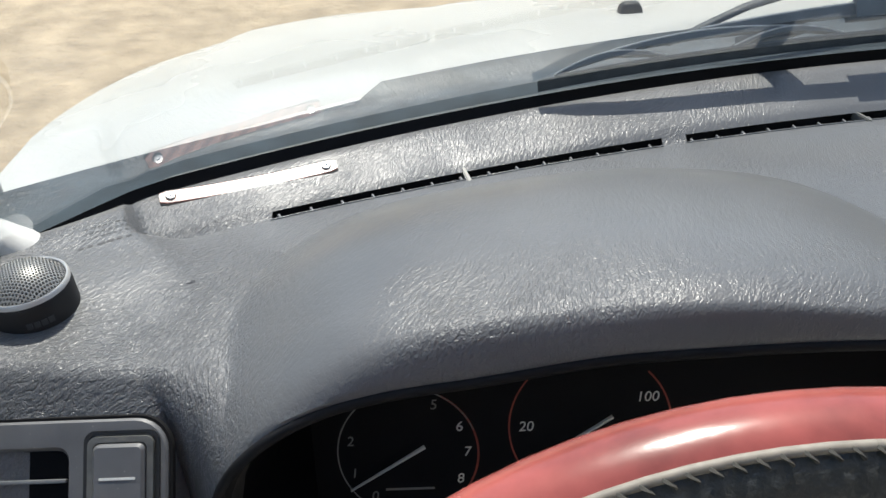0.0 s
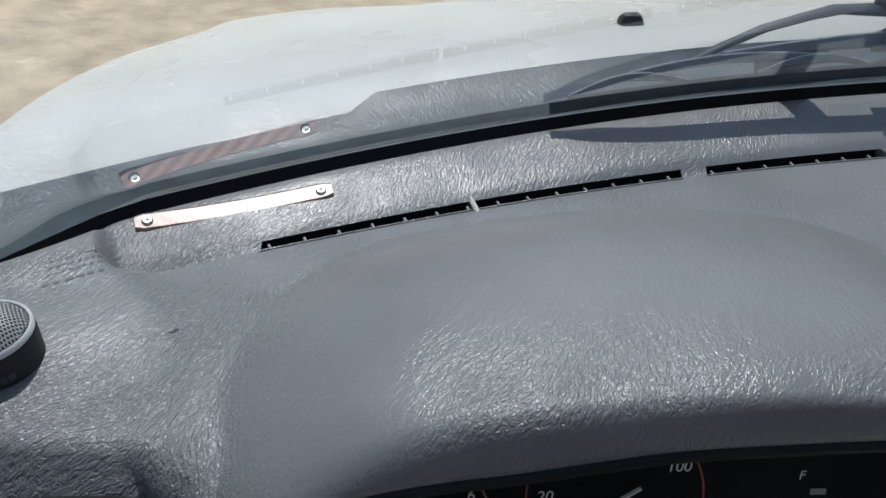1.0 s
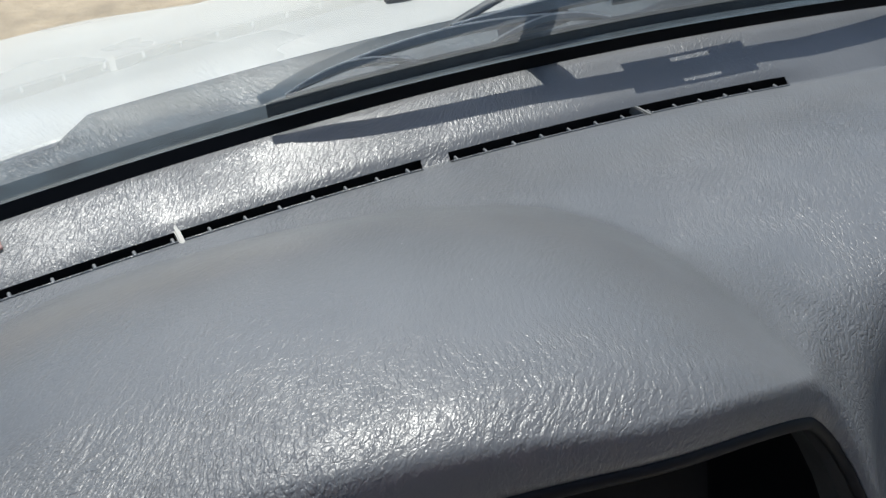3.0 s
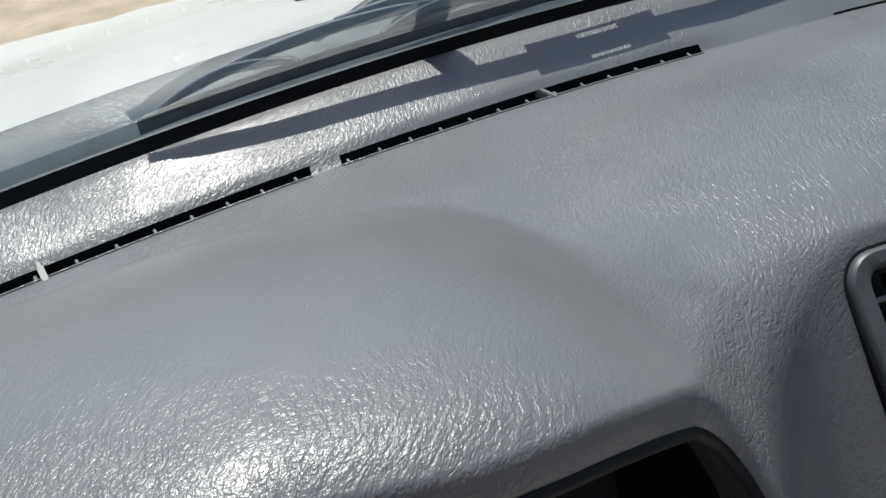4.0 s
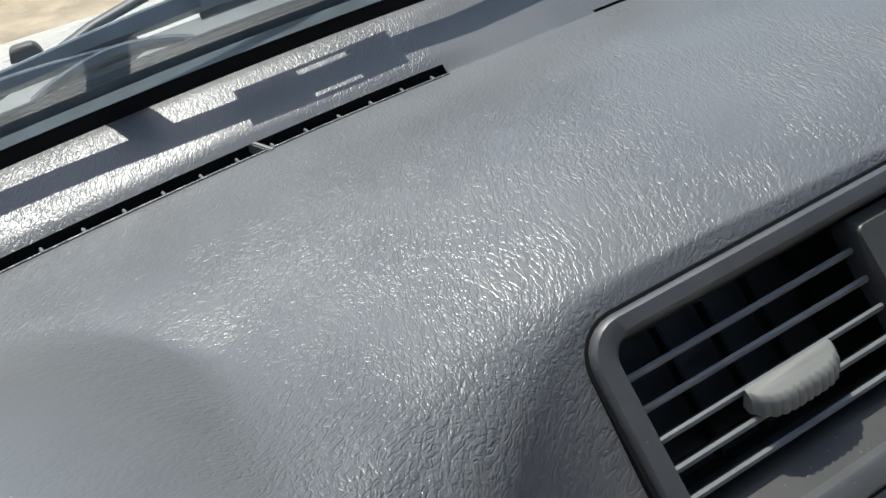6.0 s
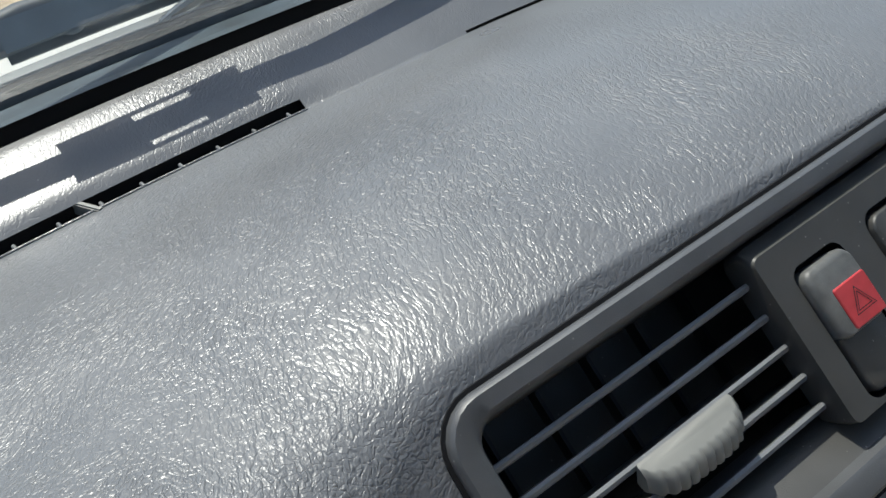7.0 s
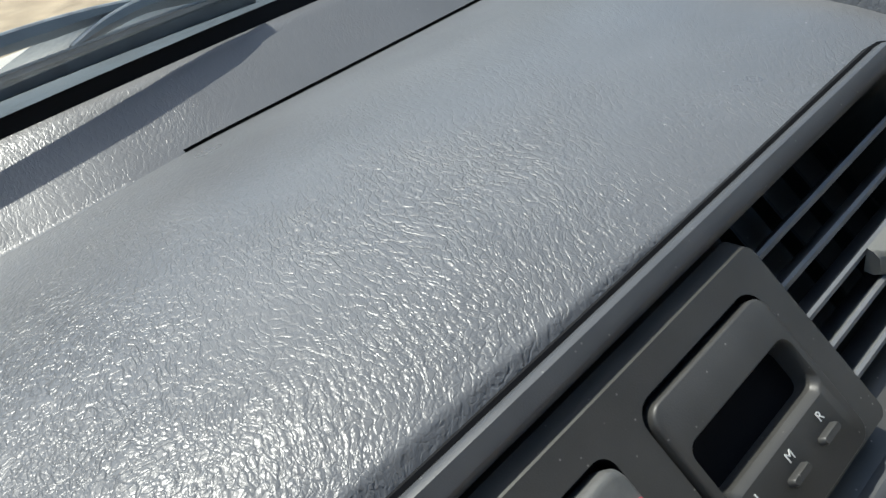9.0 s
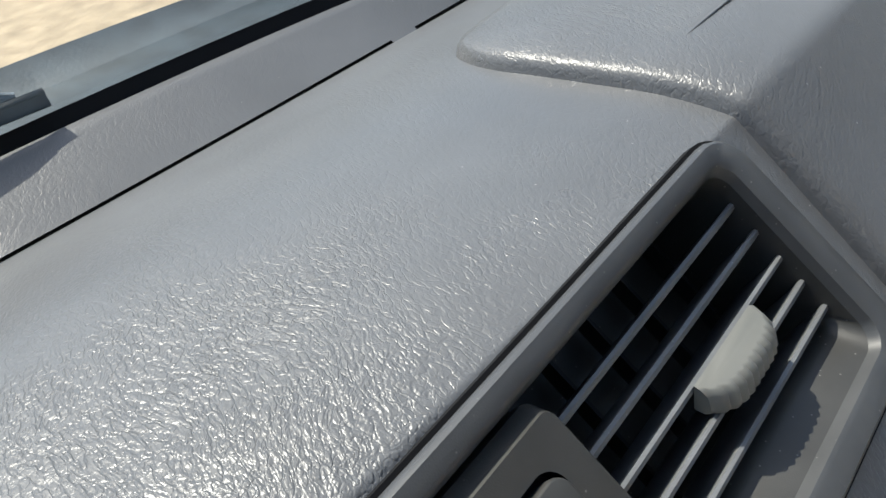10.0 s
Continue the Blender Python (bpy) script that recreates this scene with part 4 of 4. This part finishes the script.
def steering_wheel():
    """The upper half of the rim: polished red leather outside, black perforated leather inside, with a laced seam."""
    holder = thing("steering_wheel", "steering wheel rim in glossy red and black leather with laced stitching", "steering wheel")
    w = Vector((0, math.sin(radians(30)), math.cos(radians(30))))
    top = Vector((0.085, 0.136, 1.061))
    R, r = 0.178, 0.0165
    c = top - w * (R + r)
    out = w.cross(Vector((1, 0, 0))).normalized()    # along the column, away from or towards the driver
    if out.y > 0:
        out = -out

    def at(theta, phi, rad=r):
        d = Vector((1, 0, 0)) * math.sin(theta) + w * math.cos(theta)
        return c + d * (R + rad * math.cos(phi)) + out * rad * math.sin(phi)

    def skin(p0, p1, rad, n=14, full=96):
        return sheet([[at(2 * math.pi * i / full, p0 + (p1 - p0) * j / n, rad) for j in range(n + 1)] for i in range(full + 1)])

    part("red_cover", skin(radians(-95), radians(62), r, 18), RED_LEATHER, holder, "glossy dark red rim cover")
    part("black_cover", skin(radians(58), radians(268), r * 0.985, 18), BLACK_LEATHER, holder, "black grained leather")
    ring = [at(2 * math.pi * i / 120, radians(60.5), r * 0.995) for i in range(121)]
    part("piping", tube(ring, 0.0013, 10), PIPING, holder, "pale grey piping along the seam")
    stitches = bmesh.new()
    for i in range(230):
        t = 2 * math.pi * i / 230
        loop_pts = [at(t + 0.0105 * q, radians(62.5 + 7.0 * q), r * (1.0 + 0.06 * math.sin(math.pi * (0.25 + 0.75 * q)))) for q in (0, 0.3, 0.6, 0.85, 1.0)]
        rings = []
        for k, p in enumerate(loop_pts):
            d = (loop_pts[min(k + 1, 4)] - loop_pts[max(k - 1, 0)]).normalized()
            up = (p - c).normalized()
            side = d.cross(up).normalized()
            rings.append([stitches.verts.new(p + side * 0.00085 * math.cos(q) + up * 0.0006 * math.sin(q)) for q in (0, 1.257, 2.513, 3.77, 5.027)])
        for lo, hi in zip(rings, rings[1:]):
            for k in range(5):
                stitches.faces.new((lo[k], lo[(k + 1) % 5], hi[(k + 1) % 5], hi[k]))
    tagged(part("stitching", stitches, THREAD, holder, "grey laced thread"), kind="stuff")
    hub = moved(turned([(0.0002, 0.0), (0.055, 0.0), (0.06, -0.01), (0.058, -0.04), (0.035, -0.05)], 40), Matrix.Translation(c - out * 0.045) @ out.to_track_quat("Z", "Y").to_matrix().to_4x4())
    part("hub", hub, BLACK, holder)
    for a in (100, 180, 260):
        t = radians(a)
        d = Vector((1, 0, 0)) * math.sin(t) + w * math.cos(t)
        part("spoke", tube([c + d * 0.05 - out * 0.06, c + d * 0.11 - out * 0.045, c + d * (R - 0.004)], [0.02, 0.016, 0.012], 10, 0.4), BLACK, holder)


steering_wheel()

# ---- windscreen, seal and pillars ----
SCREEN_X = [-0.33 + 0.02 * i for i in range(80)]


def screen_y_top(x):
    return y_glass(x) - 0.72


def screen_point(x, f):
    y = y_glass(x) + 0.036 + (screen_y_top(x) - y_glass(x) - 0.036) * f
    d = y_glass(x) - y
    narrow = MID + (x - MID) * (1 - 0.10 * max(0, f))
    return Vector((narrow, y, Z_GLASS + RAKE * d + 0.05 * max(0, d) ** 2))


bm = sheet([[screen_point(x, f / 24) for f in range(25)] for x in SCREEN_X])
pane = part("windscreen", bm, GLASS)
if pane.data.polygons[0].normal.z > 0:
    pane.data.flip_normals()
pane.visible_shadow = False
tagged(pane, "clear raked windscreen mirroring the dashboard", "windscreen", kind="structure")

seal = thing("windscreen_seal", "black rubber seal at the foot of the windscreen", "seal", kind="structure")
rows = []
for x in SCREEN_X:
    y = y_glass(x)
    rows.append([Vector((x, y - 0.0005, Z_EDGE - 0.004)), Vector((x, y + 0.002, Z_EDGE - 0.001)), Vector((x, y + 0.0045, z_screen(x, y + 0.0045) - 0.0012)), Vector((x, y + 0.014, z_screen(x, y + 0.014) - 0.0012)), Vector((x, y + 0.016, Z_GLASS - 0.03))])
part("rubber_strip", sheet(rows), RUBBER, seal)
rows = [[Vector((x, y_glass(x) + 0.0162, z_screen(x, y_glass(x) + 0.0162) - 0.0016)), Vector((x, y_glass(x) + 0.035, z_screen(x, y_glass(x) + 0.035) - 0.0016))] for x in SCREEN_X]
part("edge_band", sheet(rows), COWL, seal, "dark band along the foot of the glass")


def pillar(side):
    holder = thing("windscreen_pillar", "pale grey plastic trim of the windscreen pillar", "pillar", "windscreen pillars", "structure")
    pts = [(-0.212, 0.338, 0.970), (-0.221, 0.338, 0.974), (-0.238, 0.336, 0.982), (-0.258, 0.300, 1.018), (-0.266, 0.10, 1.13), (-0.25, -0.20, 1.31), (-0.24, -0.36, 1.39)]
    pts = [Vector((p[0] if side < 0 else 2 * MID - p[0], p[1], p[2])) for p in pts]
    part("trim", tube(pts, [0.009, 0.012, 0.016, 0.024, 0.028, 0.030, 0.032], 16, 0.8), TRIM, holder)


pillar(-1)
pillar(1)

# ---- the car's nose: cowl, bonnet, wings ----
def y_hood(x):
    return 0.680 - 0.385 * (MID - x) ** 2


def z_hood(x, y):
    q = max(0.0, y - 0.62)
    e = abs(x - MID) / 0.76
    return 0.948 - 0.115 * q - 0.22 * q * q - 0.016 * e ** 2 - 0.05 * max(0, e - 0.8) ** 1.5 * 3


cowl = thing("cowl", "black plastic cowl panel between windscreen and bonnet, paled blue-grey for its reflections", "cowl", kind="structure")
rows = []
for x in [-0.36 + 0.02 * i for i in range(83)]:
    a, b = y_glass(x) + 0.033, y_hood(x) + 0.02
    step = 0.008 * smooth01((x + 0.075) / 0.01)
    m = (a + b) / 2
    high = 0.012 * smooth01((x - 0.43) / 0.06)      # the rubber-lipped front edge stands higher by the passenger
    rows.append([Vector((x, a - 0.012, Z_GLASS - 0.0275)), Vector((x, a, Z_GLASS - 0.0195)), Vector((x, a + 0.005, Z_GLASS - 0.0185)), Vector((x, a + 0.010, Z_GLASS - 0.024)), Vector((x, m, Z_GLASS - 0.029)),
                 Vector((x, b - 0.030, 0.942 + 0.6 * high)), Vector((x, b - 0.021 + step, (0.9495 if step > 0.005 else 0.940) + high)), Vector((x, b - 0.018 + step, (0.947 if step > 0.005 else 0.935) + high)), Vector((x, b, 0.925))])
part("panel", sheet(rows), COWL, cowl)
hood = thing("car_bonnet", "white painted car bonnet sloping away, with a dark washer jet", "bonnet")
rows = []
for i in range(70):
    x = MID - 0.725 + 1.45 * i / 69
    y0 = max(y_hood(x), 0.43)
    reach = 1.55 - 0.30 * (abs(x - MID) / 0.76) ** 3
    col = [Vector((x, y0 + 0.001, z_hood(x, y0) - 0.03)), Vector((x, y0, z_hood(x, y0) - 0.004)), Vector((x, y0 + 0.003, z_hood(x, y0) - 0.0005))]
    for k in range(1, 31):
        y = y0 + 0.003 + (reach - y0) * k / 30
        e = abs(x - MID)
        crease = -0.004 * smooth01((e - 0.46) / 0.03)
        col.append(Vector((x, y, z_hood(x, y) + crease)))
    rows.append(col)
part("skin", sheet(rows), WHITE_PAINT, hood)
lip_x = [-0.26 + 0.02 * i for i in range(73)]
part("rear_lip", tube([(x, max(y_hood(x), 0.43) - 0.001, z_hood(x, y_hood(x)) + 0.0005) for x in lip_x], [0.0034 if x < -0.06 else 0.0014 for x in lip_x], 8), WHITE_PAINT, hood, "folded white rear edge")
for side in (-1, 1):
    wing = thing("car_wing", "white painted front wing beside the bonnet", "wing", "front wings")
    rows = []
    for k in range(40):
        y = 0.36 + 1.25 * k / 39
        x0 = 0.7275
        z = z_hood(MID - 0.76, y) - 0.006
        ext = 0.078 * (1 - smooth01((y - 0.65) / 0.75))     # broad by the windscreen, slim ahead
        pts = [(x0, z - 0.03), (x0, z - 0.002), (x0 + 0.002, z), (x0 + 0.010 + 0.5 * ext, z - 0.004), (x0 + 0.014 + ext, z - 0.012), (x0 + 0.018 + ext, z - 0.028), (x0 + 0.020 + ext, z - 0.08), (x0 + 0.024 + ext, z - 0.45)]
        rows.append([Vector((MID + side * a, y, c)) for a, c in pts])
    part("skin", sheet(rows), WHITE_PAINT, wing)

for x in (0.168,):
    jet = thing("washer_jet", "small black washer jet on the bonnet", "washer jet", "washer jets")
    y = 0.790
    rows = [[Vector((x + sx * a, y + sy * b, z_hood(x, y) + c)) for sx, sy in ((-1, -1), (1, -1), (1, 1), (-1, 1))] for a, b, c in ((0.0115, 0.009, -0.002), (0.0110, 0.0085, 0.003), (0.0085, 0.006, 0.009), (0.006, 0.004, 0.0102))]
    bm = sheet(rows, closed=True)
    cap(bm, 12, 4)
    bmesh.ops.bevel(bm, geom=bm.edges[:], offset=0.0012, segments=2, affect="EDGES")
    part("body", bm, BLACK, jet)


def wiper(x_from, x_to, pivot, group_label):
    """A parked wiper: rubber, a nested frame of deep sprung levers, a broad arm and its pivot cap."""
    holder = thing("windscreen_wiper", group_label, "wiper")
    out = Vector((0, 0.534, 0.845))          # away from the glass
    back = Vector((0, -0.845, 0.534))        # up along the glass

    def on_glass(x, a, c):
        f = (x - x_from) / (x_to - x_from)
        y = 0.5005 + 0.111 * (x - x_from) + 0.0045 * smooth01((x - 0.09) / 0.12) - 0.004 * (2 * f - 1) ** 2
        return Vector((x, y, z_screen(x, y))) + back * a + out * c

    def bar(x0, x1, section, n=40):
        rows = [[on_glass(x0 + (x1 - x0) * i / n, a, c) for a, c in section(i / n)] for i in range(n + 1)]
        bm = sheet(rows, closed=True)
        cap(bm, 0, len(rows[0]))
        cap(bm, n * len(rows[0]), len(rows[0]))
        return bm

    part("rubber", bar(x_from, x_to, lambda t: ((-0.0008, 0.0005), (-0.0022, 0.0050), (-0.0031, 0.0056), (-0.0031, 0.0076), (0.0031, 0.0076), (0.0031, 0.0056), (0.0022, 0.0050), (0.0008, 0.0005))), HAZED_RUBBER, holder, "wiper rubber paled for the reflection in the glass")

    def lever(x0, x1, end, mid, deep, wide, name):
        """A bowed channel: its crown at mid, its ends at end, deeper in the middle, with a worn edge paled for its sun
        glint.
        """
        def crown(t):
            return end + (mid - end) * (1 - abs(2 * t - 1) ** 1.7)

        def width(t):
            return wide * (0.70 + 0.30 * min(1.0, 5 * min(t, 1 - t)))

        def section(t):
            top, w = crown(t), width(t)
            low = top - deep * (0.55 + 0.45 * min(1.0, 3 * min(t, 1 - t)))
            return ((-w, low), (-w, top - 0.0012), (-w * 0.7, top), (w * 0.7, top), (w, top - 0.0012), (w, low))
        bow = part(name, bar(x0, x1, section, 32), WIPER, holder)
        edge = tube([on_glass(x0 + (x1 - x0) * i / 32, width(i / 32), crown(i / 32) - 0.0010) for i in range(33)], 0.00055, 6)
        part("worn_glint_edge", edge, WORN_GLINT, bow, "pale worn edge, its sun glint put into the colour")
        return bow

    mid_x = (x_from + x_to) / 2
    main = lever(0.158, 2 * mid_x - 0.158, 0.0240, 0.0285, 0.0085, 0.0050, "main_lever")
    for c in (0.158, 2 * mid_x - 0.158):
        lever(c - 0.060, c + 0.060, 0.0186, 0.0226, 0.0055, 0.0048, "lever")
        for q in (c - 0.060, c + 0.060):
            lever(q - 0.037, q + 0.037, 0.0102, 0.0180, 0.0045, 0.0046, "claw")
    boss = moved(turned([(0.0002, 0.0), (0.0055, 0.0), (0.0062, -0.0008), (0.0064, -0.003)], 24), Matrix.Translation(on_glass(mid_x, 0.0080, 0.022)) @ back.to_track_quat("Z", "Y").to_matrix().to_4x4())
    part("rivet", boss, WIPER, main, "round boss on the main lever")
    # the joint over the main lever: two side plates, tied at both ends
    for a0, a1 in ((-0.0092, -0.0076), (0.0072, 0.0088)):
        part("joint_plate", bar(0.262, 0.346, lambda t, a0=a0, a1=a1: ((a0, 0.017), (a0, 0.0295), (a1, 0.0295), (a1, 0.017)), 6), WIPER, main)
    for x0, x1 in ((0.262, 0.294), (0.321, 0.346)):
        part("joint_bridge", bar(x0, x1, lambda t: ((-0.0076, 0.0255), (-0.0076, 0.0290), (0.0072, 0.0290), (0.0072, 0.0255)), 4), WIPER, main)
    # thin spring strip over the rubber
    part("spring_strip", bar(x_from + 0.012, x_to - 0.012, lambda t: ((-0.0034, 0.0078), (-0.0034, 0.0088), (0.0034, 0.0088), (0.0034, 0.0078))), WIPER, holder, "thin steel strip along the rubber")
    # clip that joins blade and arm on the far side
    rows = [[on_glass(x - 0.55 * (a + 0.004), -a, c) for x, c in ((0.215, 0.012), (0.236, 0.012), (0.236, 0.020), (0.215, 0.020))] for a in (0.004, 0.014, 0.024, 0.034)]
    bm = sheet(rows, closed=True)
    cap(bm, 0, 4)
    cap(bm, 12, 4)
    part("clip", bm, WIPER, holder)
    hub = Vector(pivot)
    pts = [Vector((0.150, 0.572, 0.972)), Vector((0.182, 0.592, 0.977)), Vector((0.216, 0.608, 0.984)), Vector((0.250, 0.620, 0.988)), Vector((0.278, 0.632, 0.989)), Vector((0.32, 0.650, 0.982)), Vector((0.36, 0.672, 0.974)), hub]
    part("arm", tube(pts, [0.0030, 0.0042, 0.0048, 0.0054, 0.0068, 0.0095, 0.0115, 0.0130], 10, 0.5), ARM_PAINT, holder, "dull grey-black kinked arm")
    part("hinge_pin", moved(turned([(0.0002, 0.004), (0.0045, 0.004), (0.0052, 0.0032), (0.0054, -0.004)], 20), Matrix.Translation((0.318, 0.648, 0.9875))), BLACK, holder)
    head = turned([(0.0002, 0.010), (0.0055, 0.010), (0.0075, 0.008), (0.0095, 0.0072), (0.016, 0.006), (0.020, 0.001), (0.021, -0.012), (0.022, -0.03)], 28)
    part("pivot_cap", moved(head, Matrix.Translation(hub)), WIPER, holder, "round pivot cap")


wiper(0.050, 0.528, (0.400, 0.690, 0.962), "parked driver's wiper, its dull black frame paled for the reflection in the glass")

# ---- the cabin behind the camera ----
# never in view; lining and floor are pale to brighten driver-facing parts
cabin = thing("cabin_shell", "unseen pale cloth-lined cabin of the car, doors and rear", "car interior", kind="structure")
rows = []
for i in range(17):
    x = MID - 0.62 + 1.24 * i / 16
    rows.append([Vector((x, y, z - 0.10 * abs((x - MID) / 0.62) ** 3)) for y, z in ((-0.15, 1.375), (-0.5, 1.40), (-1.1, 1.40), (-1.7, 1.33), (-1.8, 1.25), (-1.85, 0.9), (-1.85, 0.3))])
part("headlining", sheet(rows), CLOTH, cabin)
for side in (-1, 1):
    door = bmesh.new()
    pts = [(0.76, 0.46, 0.30), (0.74, -1.85, 0.30), (0.74, -1.85, 0.99), (0.76, 0.46, 1.03)]
    door.faces.new([door.verts.new((MID + side * a, b, c)) for a, b, c in pts])
    bmesh.ops.solidify(door, geom=door.faces[:], thickness=0.05)
    part("door_lining", door, TRIM, cabin)
low = bmesh.new()
low.faces.new([low.verts.new(p) for p in ((MID - 0.75, 0.5, 0.32), (MID + 0.75, 0.5, 0.32), (MID + 0.75, -1.85, 0.32), (MID - 0.75, -1.85, 0.32))])
part("cabin_floor", low, CLOTH, cabin)
# ---- ground ----
near = 90
rows = []
for i in range(near + 1):
    row = []
    for j in range(near + 1):
        f, g = i / near * 2 - 1, j / near * 2 - 1
        x, y = MID + 12 * f * (1 + 30 * f ** 6), 3 + 12 * g * (1 + 30 * g ** 6)
        z = 0.05 * noise.noise(Vector((x * 0.8, y * 0.8, 0))) + 0.02 * noise.noise(Vector((x * 3, y * 3, 4)))
        row.append(Vector((x, y, z)))
    rows.append(row)
ground = part("ground", sheet(rows), SOIL)
tagged(ground, "dry pale beige soil with scattered straw and stones", "ground", kind="structure")

# unseen brown ring, added to darken the horizon that the gauge hood reflects
RING_BROWN = material("ring_brown", (0.10, 0.088, 0.052), 0.9, vary=0.45, vary_scale=0.6, bump=0.2, bump_scale=2.5)
rows = []
for i in range(181):
    a = 2 * math.pi * i / 180
    d = Vector((math.cos(a), math.sin(a), 0))
    tall = 7.5 + 2.2 * noise.noise(d * 6) + 1.4 * noise.noise(d * 22)
    rows.append([Vector((MID, 0, 0)) + d * r + Vector((0, 0, z)) for r, z in ((24, -0.3), (25, 0.30 * tall), (26.5, 0.62 * tall), (28.5, 0.88 * tall), (31, tall), (36, 0.8 * tall), (40, -0.3))])
bank = part("backdrop", sheet(rows), RING_BROWN)
tagged(bank, "unseen brown ring added round the lot to darken horizon reflections", "bank", kind="structure")
